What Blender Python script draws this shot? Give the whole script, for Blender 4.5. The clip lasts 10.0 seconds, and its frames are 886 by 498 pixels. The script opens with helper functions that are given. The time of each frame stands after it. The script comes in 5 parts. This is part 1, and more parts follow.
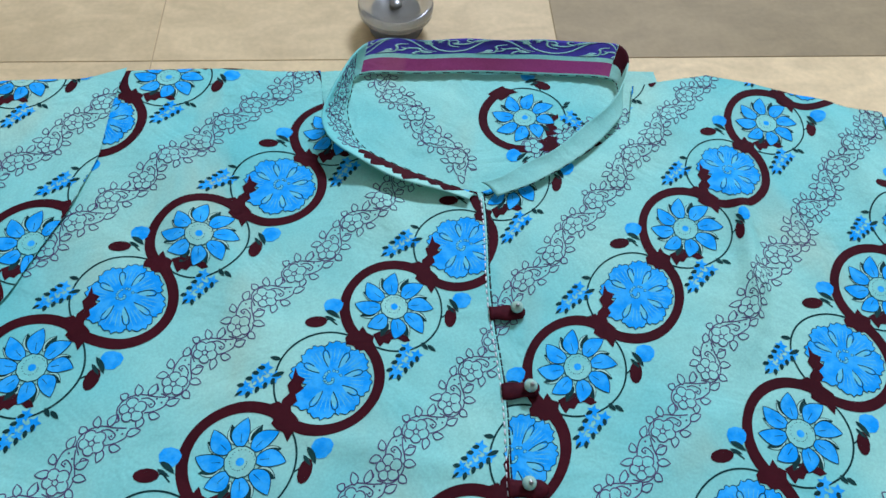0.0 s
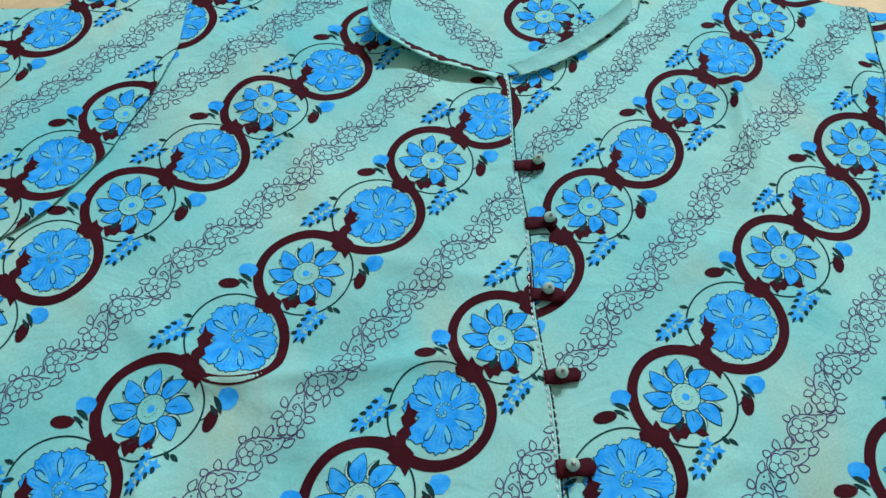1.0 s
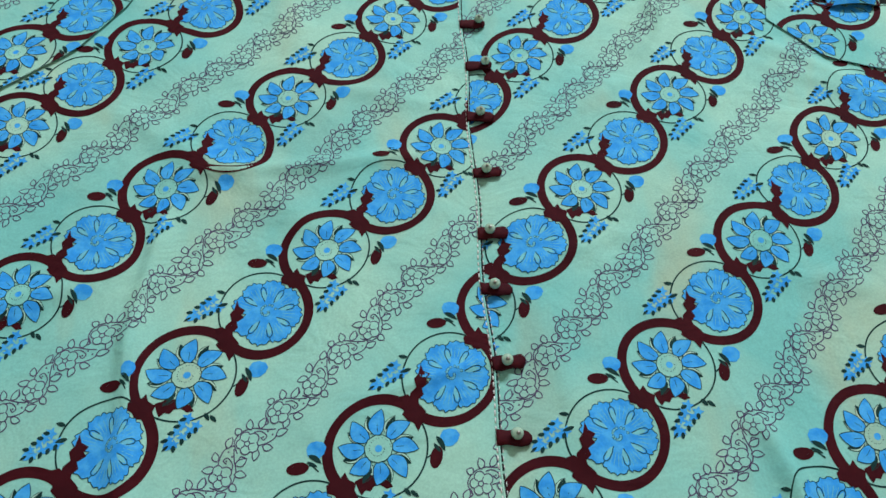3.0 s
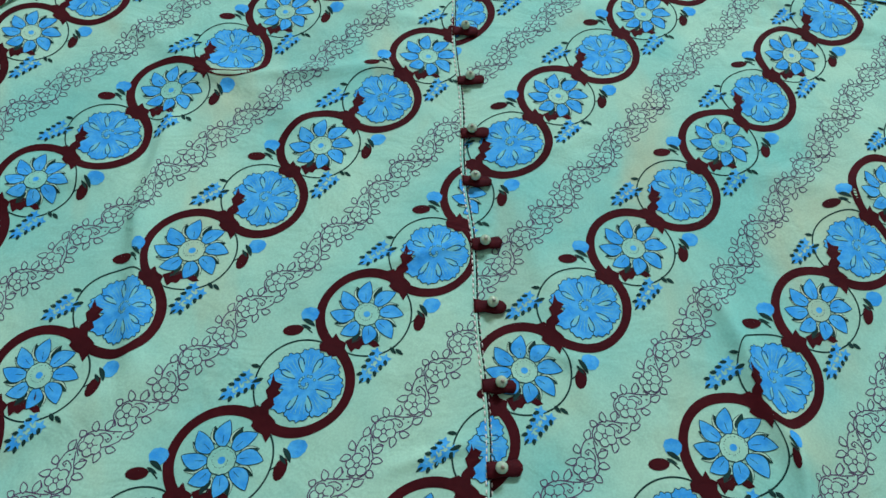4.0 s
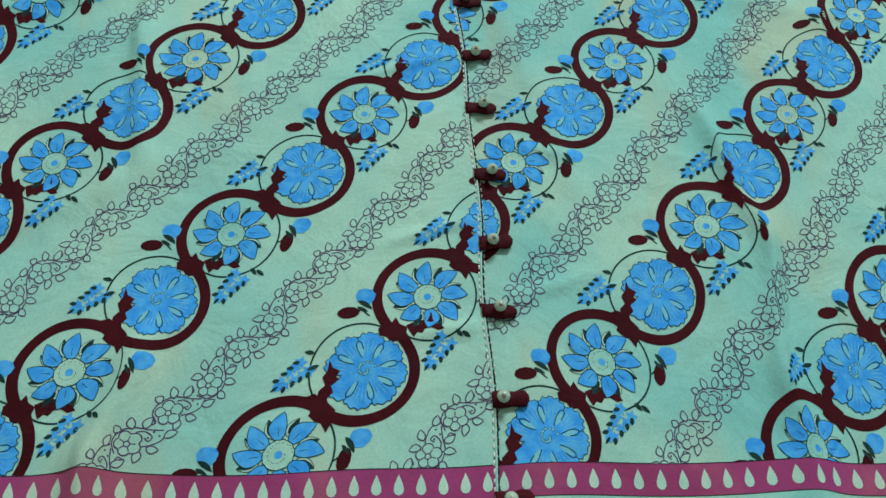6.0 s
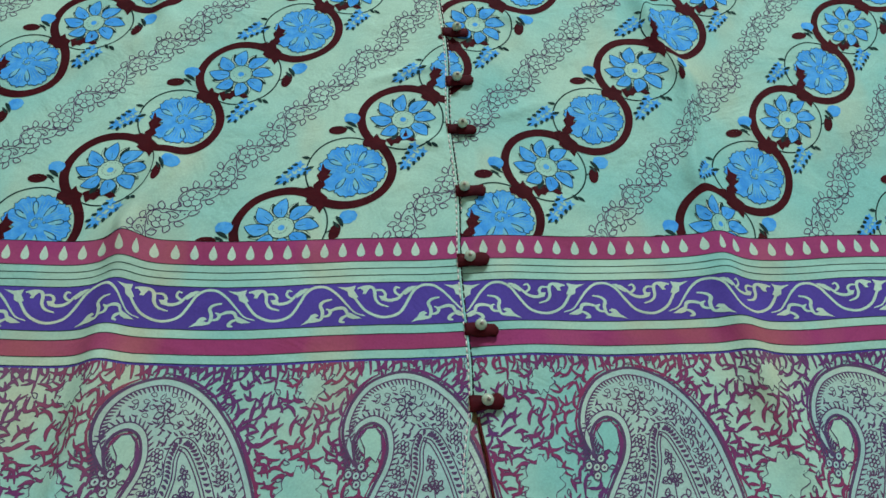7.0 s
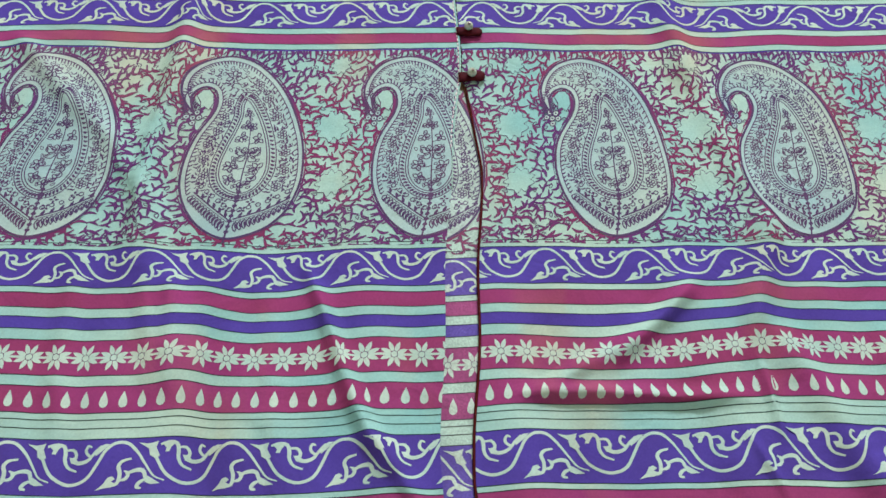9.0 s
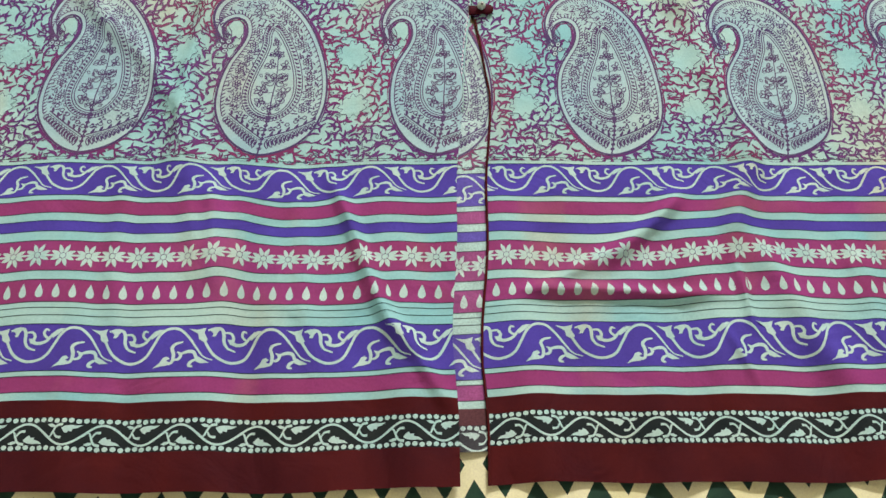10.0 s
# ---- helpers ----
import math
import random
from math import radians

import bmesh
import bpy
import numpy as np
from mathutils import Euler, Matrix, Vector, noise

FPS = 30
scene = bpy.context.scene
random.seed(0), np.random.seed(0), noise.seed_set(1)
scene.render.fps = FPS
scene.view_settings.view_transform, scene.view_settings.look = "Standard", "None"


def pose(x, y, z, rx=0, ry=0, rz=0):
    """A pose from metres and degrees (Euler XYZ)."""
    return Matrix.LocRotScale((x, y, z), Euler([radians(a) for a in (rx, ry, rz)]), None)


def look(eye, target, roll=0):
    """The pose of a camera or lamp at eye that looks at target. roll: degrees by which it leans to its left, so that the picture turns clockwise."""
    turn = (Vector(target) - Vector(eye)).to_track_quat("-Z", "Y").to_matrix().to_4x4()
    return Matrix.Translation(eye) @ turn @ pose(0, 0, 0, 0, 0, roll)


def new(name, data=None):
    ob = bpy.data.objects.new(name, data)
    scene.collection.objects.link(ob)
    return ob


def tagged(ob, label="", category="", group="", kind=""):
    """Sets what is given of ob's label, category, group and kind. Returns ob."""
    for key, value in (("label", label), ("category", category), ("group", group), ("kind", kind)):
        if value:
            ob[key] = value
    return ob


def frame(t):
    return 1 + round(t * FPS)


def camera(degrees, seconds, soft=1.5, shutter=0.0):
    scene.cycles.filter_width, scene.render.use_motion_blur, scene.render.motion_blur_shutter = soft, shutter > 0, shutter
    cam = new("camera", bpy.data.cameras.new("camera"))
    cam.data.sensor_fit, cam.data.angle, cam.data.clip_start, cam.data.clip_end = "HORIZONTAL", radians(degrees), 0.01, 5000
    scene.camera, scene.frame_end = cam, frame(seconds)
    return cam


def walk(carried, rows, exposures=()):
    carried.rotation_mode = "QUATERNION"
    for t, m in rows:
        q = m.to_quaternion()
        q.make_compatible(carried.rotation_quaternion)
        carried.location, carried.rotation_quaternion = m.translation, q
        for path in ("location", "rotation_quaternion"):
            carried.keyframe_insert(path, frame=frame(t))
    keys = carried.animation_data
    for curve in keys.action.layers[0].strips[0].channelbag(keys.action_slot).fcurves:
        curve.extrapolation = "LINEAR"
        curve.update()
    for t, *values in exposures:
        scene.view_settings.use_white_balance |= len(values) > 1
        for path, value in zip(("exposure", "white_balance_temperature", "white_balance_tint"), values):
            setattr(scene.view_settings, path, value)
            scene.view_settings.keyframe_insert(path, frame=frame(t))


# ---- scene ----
cam = camera(62.8, 10.0)
METRES, EYE, TILT, LEAN, TURN = 1.2, 0.48, -53.1, 2.3, 0.0
PATH = [
    (0, (-0.0574, 0.0129, 0.322), (0.0612, 1.0885, -1.360), 4.0),
    (0.5, (-0.0570, -0.0243, 0.309), (0.0275, 1.0827, -1.354), 2.3),
    (1, (-0.0661, -0.0877, 0.328), (-0.0186, 1.0007, -1.349), 0.5),
    (1.5, (-0.0539, -0.1381, 0.350), (-0.0221, 0.9227, -1.345), -0.2),
    (2, (-0.0416, -0.1664, 0.358), (0.0083, 0.8836, -1.343), 0.8),
    (2.5, (-0.0468, -0.1900, 0.358), (0.0216, 0.8442, -1.353), 2.1),
    (2.7, (-0.0478, -0.2000, 0.359), (0.0231, 0.8290, -1.355), 2.4),
    (3.8, (-0.0447, -0.2716, 0.368), (0.0488, 0.7200, -1.366), 4.3),
    (4, (-0.0436, -0.2818, 0.366), (0.0486, 0.6969, -1.376), 4.4),
    (4.5, (-0.0477, -0.3035, 0.362), (0.0664, 0.6630, -1.385), 6.0),
    (5, (-0.0503, -0.3303, 0.360), (0.0850, 0.6261, -1.392), 7.4),
    (5.2, (-0.0526, -0.3432, 0.357), (0.0928, 0.6032, -1.399), 7.9),
    (6.3, (-0.0522, -0.4125, 0.342), (0.0900, 0.4699, -1.447), 6.9),
    (6.5, (-0.0469, -0.4512, 0.345), (0.0988, 0.4982, -1.410), 6.2),
    (7, (-0.0462, -0.5176, 0.358), (0.1064, 0.4412, -1.391), 6.5),
    (7.5, (-0.0428, -0.5762, 0.374), (0.0925, 0.3913, -1.371), 5.8),
    (8, (-0.0411, -0.6417, 0.386), (0.0697, 0.3111, -1.369), 4.9),
    (8.5, (-0.0438, -0.6906, 0.385), (0.0660, 0.2200, -1.392), 5.0),
    (9, (-0.0435, -0.7288, 0.388), (0.0517, 0.1551, -1.403), 4.2),
    (9.5, (-0.0416, -0.7612, 0.391), (0.0478, 0.0942, -1.415), 4.1),
    (10, (-0.0539, -0.7740, 0.420), (0.0390, 0.0026, -1.420), 5.1),
]
EXPOSURES = [(0.0, 0.06, 5050, 14), (1.2, 0.10, 5500, 10), (2.3, 0.09, 6050, 10), (5.0, 0.06, 6050, 9), (6.5, 0.06, 6250, 10), (7.0, 0.14, 6350, 16), (7.5, 0.46, 6500, 24), (8.0, 0.57, 6540, 26), (8.5, 0.60, 6600, 31), (10.0, 0.65, 6640, 35)]
walk(cam, [(t, look(eye, target, roll)) for t, eye, target, roll in PATH], EXPOSURES)

# ---------------------------------------------------------------- light
world = bpy.data.worlds.new("room_air")
world.use_nodes = True
world.node_tree.nodes["Background"].inputs[0].default_value = (0.75, 0.85, 1.0, 1)
world.node_tree.nodes["Background"].inputs[1].default_value = 0.02
scene.world = world


def area_lamp(name, eye, target, sx, sy, watts, colour):
    data = bpy.data.lights.new(name, "AREA")
    data.shape, data.size, data.size_y, data.energy, data.color = "RECTANGLE", sx, sy, watts, colour
    ob = new(name, data)
    ob.matrix_world = look(eye, target)
    return tagged(ob, "white tube lamp under the ceiling of the room", "lamp")


area_lamp("ceiling_lamp", (0.7, 1.9, 2.1), (0.0, -0.1, 0), 0.9, 0.2, 62, (0.98, 0.97, 1.0))

# ---------------------------------------------------------------- materials


def material(name, colour, rough=0.8, other=None, size=18.0, weave=0.0, bump=0.15, spec=0.3, low=0.35, high=0.65, metal=0.0, sheen=0.0, fine=0.12, ochre_share=0.0):
    """A surface with blotches at one scale, grain at another, and a fine relief or a woven one."""
    m = bpy.data.materials.new(name)
    m.use_nodes = True
    n, l = m.node_tree.nodes, m.node_tree.links
    p = n["Principled BSDF"]
    p.inputs["Roughness"].default_value = rough
    p.inputs["Metallic"].default_value = metal
    p.inputs["Specular IOR Level"].default_value = spec
    p.inputs["Sheen Weight"].default_value = sheen
    co = n.new("ShaderNodeTexCoord")
    big = n.new("ShaderNodeTexNoise")
    big.inputs["Scale"].default_value, big.inputs["Detail"].default_value = size, 4
    l.new(co.outputs["Object"], big.inputs["Vector"])
    ramp = n.new("ShaderNodeMapRange")
    ramp.inputs[1].default_value, ramp.inputs[2].default_value = low, high
    l.new(big.outputs["Fac"], ramp.inputs[0])
    mix = n.new("ShaderNodeMix")
    mix.data_type = "RGBA"
    other = other or tuple(c * 0.8 for c in colour)
    mix.inputs[6].default_value, mix.inputs[7].default_value = (*colour, 1), (*other, 1)
    l.new(ramp.outputs[0], mix.inputs[0])
    grain = n.new("ShaderNodeTexNoise")
    grain.inputs["Scale"].default_value, grain.inputs["Detail"].default_value = 900 if weave else size * 25, 3
    l.new(co.outputs["Object"], grain.inputs["Vector"])
    g = n.new("ShaderNodeMapRange")
    g.inputs[1].default_value, g.inputs[2].default_value, g.inputs[3].default_value, g.inputs[4].default_value = 0.3, 0.7, 1 - fine, 1 + fine
    l.new(grain.outputs["Fac"], g.inputs[0])
    mul = n.new("ShaderNodeVectorMath")
    mul.operation = "SCALE"
    l.new(mix.outputs[2], mul.inputs[0])
    if ochre_share:
        # ochre blotches, longer down the cloth than across
        mp = n.new("ShaderNodeMapping")
        mp.inputs["Scale"].default_value = (1.0, 0.45, 0.2)
        l.new(co.outputs["Object"], mp.inputs[0])
        blot = n.new("ShaderNodeTexNoise")
        blot.inputs["Scale"].default_value, blot.inputs["Detail"].default_value, blot.inputs["Distortion"].default_value = 15.0, 3, 0.4
        l.new(mp.outputs[0], blot.inputs["Vector"])
        edge = n.new("ShaderNodeMapRange")
        edge.inputs[1].default_value, edge.inputs[2].default_value, edge.inputs[4].default_value = 0.54, 0.74, ochre_share
        l.new(blot.outputs["Fac"], edge.inputs[0])
        ochre_mix = n.new("ShaderNodeMix")
        ochre_mix.data_type = "RGBA"
        ochre_mix.inputs[7].default_value = (0.62, 0.36, 0.08, 1)
        l.new(edge.outputs[0], ochre_mix.inputs[0])
        l.new(mix.outputs[2], ochre_mix.inputs[6])
        l.new(ochre_mix.outputs[2], mul.inputs[0])
    l.new(g.outputs[0], mul.inputs["Scale"])
    l.new(mul.outputs[0], p.inputs["Base Color"])
    b = n.new("ShaderNodeBump")
    b.inputs["Strength"].default_value, b.inputs["Distance"].default_value = bump, 0.0004
    if weave:
        sep = n.new("ShaderNodeSeparateXYZ")
        l.new(co.outputs["Object"], sep.inputs[0])
        sines = []
        for axis in (0, 1):
            k = n.new("ShaderNodeMath")
            k.operation, k.inputs[1].default_value = "MULTIPLY", weave
            l.new(sep.outputs[axis], k.inputs[0])
            s = n.new("ShaderNodeMath")
            s.operation = "SINE"
            l.new(k.outputs[0], s.inputs[0])
            sines.append(s)
        add = n.new("ShaderNodeMath")
        add.operation = "MULTIPLY"
        l.new(sines[0].outputs[0], add.inputs[0])
        l.new(sines[1].outputs[0], add.inputs[1])
        both = n.new("ShaderNodeMath")
        both.operation = "ADD"
        l.new(add.outputs[0], both.inputs[0])
        l.new(grain.outputs["Fac"], both.inputs[1])
        l.new(both.outputs[0], b.inputs["Height"])
    else:
        l.new(grain.outputs["Fac"], b.inputs["Height"])
    l.new(b.outputs[0], p.inputs["Normal"])
    if weave:
        # soft creases, some centimetres long
        fold = n.new("ShaderNodeTexNoise")
        fold.inputs["Scale"].default_value, fold.inputs["Detail"].default_value, fold.inputs["Distortion"].default_value = 26.0, 3, 1.2
        l.new(co.outputs["Object"], fold.inputs["Vector"])
        soft = n.new("ShaderNodeBump")
        soft.inputs["Strength"].default_value, soft.inputs["Distance"].default_value = 0.5, 0.0045
        l.new(fold.outputs["Fac"], soft.inputs["Height"])
        l.new(soft.outputs[0], b.inputs["Normal"])
    return m


TINTS = {}


def cotton(name, colour, other=None, size=14.0, fine=0.07, ochre_share=0.0, **kw):
    TINTS[name] = colour
    return material(name, colour, 0.78, other, size, weave=9000.0, bump=0.10, spec=0.12, fine=fine, ochre_share=ochre_share, **kw)


MINT = cotton("mint_cotton", (0.37, 0.68, 0.54), (0.21, 0.58, 0.52), 9.0, low=0.38, high=0.64, ochre_share=0.28)
MAROON = cotton("maroon_ink", (0.052, 0.004, 0.008), (0.038, 0.003, 0.006), 40)
BLUE = cotton("blue_ink", (0.042, 0.33, 0.82), (0.085, 0.44, 0.86), 170, low=0.40, high=0.62)
PALE = cotton("pale_blue_ink", (0.16, 0.52, 0.68), (0.20, 0.58, 0.62), 90)
GREEN = cotton("dark_green_ink", (0.008, 0.035, 0.032), (0.012, 0.05, 0.045), 60)
LINE = cotton("grey_violet_ink", (0.075, 0.055, 0.125), (0.11, 0.09, 0.16), 60)
MAGENTA = cotton("magenta_ink", (0.30, 0.053, 0.185), (0.27, 0.050, 0.135), 14, ochre_share=0.20)
PURPLE = cotton("purple_ink", (0.080, 0.064, 0.37), (0.070, 0.054, 0.30), 22)
WHITE = cotton("light_mint_ink", (0.46, 0.72, 0.58), (0.36, 0.66, 0.55), 40, ochre_share=0.25)
HEM = cotton("maroon_hem_cotton", (0.078, 0.009, 0.007), (0.054, 0.007, 0.008), 20)
BLACK = cotton("black_green_ink", (0.012, 0.022, 0.020), (0.018, 0.028, 0.024), 50)
PLUM = cotton("plum_ink", (0.215, 0.046, 0.125), (0.12, 0.045, 0.17), 16, low=0.42, high=0.58, ochre_share=0.15)
VIOLET = cotton("faded_violet_ink", (0.080, 0.062, 0.145), (0.11, 0.070, 0.135), 22)
MILKY = cotton("milky_mint_cotton", (0.385, 0.64, 0.535), (0.29, 0.57, 0.545), 12, ochre_share=0.22)
INKS = [MINT, MAROON, BLUE, PALE, GREEN, LINE, MAGENTA, PURPLE, WHITE, HEM, BLACK, PLUM, VIOLET, MILKY]
INK = {m.name: i for i, m in enumerate(INKS)}
(I_MINT, I_MAROON, I_BLUE, I_PALE, I_GREEN, I_LINE, I_MAG, I_PUR, I_WHITE, I_HEM, I_BLACK, I_PLUM, I_VIO, I_MILK) = range(14)
# the worn, pale wrong side of the same print
FADED = []
for m in INKS:
    c = TINTS[m.name]
    FADED.append(material("faded_" + m.name, tuple(min(0.8, 1.05 * a + 0.045) for a in c), 0.85, None, 40, weave=9000.0, bump=0.12, spec=0.2, fine=0.2))

# ---------------------------------------------------------------- the lie of the cloth


def near(x, y, x0, y0, x1, y1, wide):
    """Which places lie near a line; how far along it and beside it they are, and how much of it is left there."""
    dx, dy = x1 - x0, y1 - y0
    ln = math.hypot(dx, dy)
    m = 3 * wide + 0.012
    k = np.flatnonzero((x > min(x0, x1) - m) & (x < max(x0, x1) + m) & (y > min(y0, y1) - m) & (y < max(y0, y1) + m))
    px, py = x[k], y[k]
    s = ((px - x0) * dx + (py - y0) * dy) / ln
    d = ((px - x0) * dy - (py - y0) * dx) / ln
    soft = 0.03 * ln + 0.0035
    along = 1 / (1 + np.exp(np.clip(-s / soft, -40, 40))) / (1 + np.exp(np.clip((s - ln) / soft, -40, 40)))
    return k, s, d, along, (dy / ln, -dx / ln)


CREASES = [  # from, to, half width, height
    (-0.172, -0.250, -0.188, -0.320, 0.008, 0.0060), (-0.188, -0.300, -0.190, -0.410, 0.009, 0.0062), (-0.194, -0.400, -0.205, -0.545, 0.008, 0.0060), (-0.200, -0.50, -0.180, -0.62, 0.008, 0.0040),
    (0.126, -0.110, 0.150, -0.205, 0.007, 0.0058), (0.150, -0.20, 0.138, -0.285, 0.006, 0.0060), (0.143, -0.28, 0.143, -0.410, 0.010, 0.0055), (0.146, -0.40, 0.176, -0.54, 0.009, 0.0040),
    (-0.300, -0.375, -0.245, -0.440, 0.007, 0.0040), (-0.245, -0.435, -0.200, -0.50, 0.007, 0.0030),
    (0.129, 0.250, 0.123, 0.180, 0.006, 0.0058), (0.124, 0.19, 0.105, 0.145, 0.007, 0.0035), (-0.192, 0.020, -0.197, -0.070, 0.006, 0.0042), (-0.197, -0.06, -0.186, -0.150, 0.007, 0.0045), (-0.180, 0.048, -0.040, 0.060, 0.006, 0.0030),
    (-0.100, -0.555, -0.064, -0.655, 0.005, 0.0060), (-0.066, -0.645, -0.033, -0.695, 0.005, 0.0055), (-0.125, -0.560, -0.110, -0.680, 0.008, 0.0030), (-0.180, -0.550, -0.168, -0.620, 0.007, 0.0055),
    (-0.235, -0.530, -0.222, -0.730, 0.008, 0.0040), (0.118, -0.568, 0.068, -0.612, 0.006, 0.0080), (0.066, -0.606, 0.020, -0.628, 0.005, 0.0040), (0.024, -0.6275, 0.130, -0.634, 0.0045, 0.0065),
    (0.174, -0.525, 0.150, -0.600, 0.009, 0.0065), (0.150, -0.615, 0.152, -0.652, 0.003, 0.0040), (0.165, -0.600, 0.200, -0.690, 0.010, 0.0060), (0.225, -0.600, 0.235, -0.720, 0.009, 0.0045), (0.135, -0.655, 0.146, -0.684, 0.003, 0.0030),
    (-0.200, 0.300, -0.120, 0.160, 0.014, 0.0032), (0.200, 0.320, 0.215, 0.220, 0.011, 0.0040), (-0.24, 0.10, -0.10, 0.01, 0.010, 0.0024), (0.05, -0.17, 0.02, -0.05, 0.008, 0.0014),
    (-0.05, -0.255, -0.01, -0.250, 0.005, 0.0022), (-0.065, -0.092, -0.012, -0.075, 0.004, 0.0018), (-0.055, -0.202, -0.012, -0.190, 0.004, 0.0020), (0.03, 0.08, 0.10, 0.13, 0.008, 0.0015),
    (0.22, 0.10, 0.15, 0.0, 0.010, 0.0026), (0.26, 0.02, 0.20, -0.10, 0.009, 0.0030), (-0.10, 0.30, -0.05, 0.22, 0.010, 0.0026), (0.25, -0.05, 0.16, -0.02, 0.010, 0.0020), (-0.28, -0.20, -0.14, -0.14, 0.010, 0.0022),
    (0.06, 0.26, 0.11, 0.31, 0.009, 0.0026), (0.010, -0.020, 0.060, 0.000, 0.005, 0.0014), (0.010, -0.235, 0.050, -0.222, 0.005, 0.0018), (0.012, -0.140, 0.050, -0.150, 0.005, 0.0014), (-0.11, 0.12, -0.02, 0.10, 0.007, 0.0016),
    (-0.16, 0.24, -0.22, 0.13, 0.009, 0.0030), (0.19, 0.16, 0.26, 0.12, 0.007, 0.0028), (0.20, 0.135, 0.29, 0.095, 0.008, 0.0024), (-0.30, -0.05, -0.21, -0.02, 0.009, 0.0026),
]
PINCHES = [  # folds that swallow some of the cloth: from, to, half width, share
    (0.128, -0.120, 0.150, -0.205, 0.016, 0.50), (0.150, -0.20, 0.138, -0.285, 0.014, 0.45), (-0.194, 0.02, -0.190, -0.150, 0.016, 0.35), (-0.175, -0.25, -0.190, -0.41, 0.013, 0.35), (0.143, -0.28, 0.143, -0.41, 0.013, 0.30),
    (0.129, 0.250, 0.120, 0.170, 0.014, 0.40), (-0.185, 0.050, -0.050, 0.058, 0.010, 0.30), (-0.100, -0.555, -0.045, -0.680, 0.010, 0.40), (0.165, -0.53, 0.19, -0.68, 0.016, 0.20), (-0.195, -0.40, -0.205, -0.545, 0.012, 0.35),
]


SWELLS = [  # where the cloth is pushed up or down along its length: middle, half widths, how far
    (0.158, -0.610, 0.034, 0.060, 0.0058), (0.052, -0.600, 0.022, 0.030, -0.0024), (-0.162, -0.600, 0.012, 0.050, 0.0034), (-0.130, -0.570, 0.020, 0.030, -0.0030), (-0.188, -0.340, 0.016, 0.050, 0.0024), (0.136, -0.340, 0.020, 0.050, 0.0016),
]


def lift(x, y):
    """How high the cloth lies over the floor."""
    shape = np.shape(x)
    x, y = np.ravel(x).astype(float), np.ravel(y).astype(float)
    h = 0.0042 + 0.0007 * np.sin(31 * x + 14 * y) * np.sin(19 * y - 23 * x + 1.0) + 0.0005 * np.sin(67 * x - 40 * y + 0.5) * np.sin(55 * y + 30 * x)
    h += 0.00020 * np.sin(170 * x + 90 * y + 2 * np.sin(40 * y)) * np.sin(140 * y - 60 * x) + 0.00012 * np.sin(210 * x - 130 * y + 3 * np.sin(50 * x)) * np.sin(95 * y + 70 * x)
    low = np.clip((-0.50 - y) / 0.2, 0, 1)
    h += low * (0.0019 * np.sin(95 * x + 2.2 * np.sin(9 * y)) + 0.0010 * np.sin(170 * x + 12 * y + 0.7) + 0.0012)
    for *line, wide, high in CREASES:
        k, s, d, along, _ = near(x, y, *line, wide)
        h[k] += high * np.exp(-((d + 0.15 * wide * np.sin(s * 70)) / wide) ** 2) * along
    return np.maximum(h, 0.0030).reshape(shape)


def lay(a, b):
    """From a place on the cut cloth to the place where it lies."""
    shape = np.shape(a)
    a, b = np.ravel(a).astype(float), np.ravel(b).astype(float)
    x = a + 0.0010 * np.sin(60 * b + 9 * a)
    y = b - 0.016 * a + 0.0012 * np.sin(21 * a + 1.0) + 0.0006 * np.sin(64 * a)
    for mx, my, wx, wy, up in SWELLS:
        y = y + up * np.exp(-((a - mx) / wx) ** 2 - ((b - my) / wy) ** 2)
    ox, oy = x.copy(), y.copy()
    for *line, wide, share in PINCHES:
        k, s, d, along, side = near(ox, oy, *line, wide)
        pull = -share * d * np.exp(-(d / wide) ** 2) * along
        x[k] += pull * side[0]
        y[k] += pull * side[1]
    return x.reshape(shape), y.reshape(shape)


class Sketch:
    """Shapes drawn once in a plane of their own, to be stamped on cloth."""

    def __init__(self):
        self.v, self.f, self.k, self.layer, self.count = [], [], [], [], 0

    def add(self, pts, faces, ink, layer):
        pts, faces = np.asarray(pts, float), np.asarray(faces, dtype=np.int64)
        if faces.shape[1] == 3:
            faces = np.c_[faces, np.full(len(faces), -1)]
        self.v.append(pts)
        self.layer.append(np.full(len(pts), layer + (0.55 * (len(self.v) * 0.618 % 1) if layer else 0.0)))
        self.f.append(np.where(faces >= 0, faces + self.count, -1))
        self.k.append(np.broadcast_to(np.asarray(ink), len(faces)))
        self.count += len(pts)

    def join(self):
        if len(self.v) > 1:
            self.v, self.f, self.k, self.layer = [np.concatenate(self.v)], [np.concatenate(self.f)], [np.concatenate(self.k)], [np.concatenate(self.layer)]
        return self

    def stamp(self, cloth, warp):
        """Lays a copy of this sketch on a cloth, through a map of its plane."""
        self.join()
        cloth.v.append(warp(self.v[0]))
        cloth.layer.append(self.layer[0] + 0.25 * (len(cloth.v) * 0.618 % 1))
        cloth.f.append(np.where(self.f[0] >= 0, self.f[0] + cloth.count, -1))
        cloth.k.append(self.k[0])
        cloth.count += len(self.v[0])


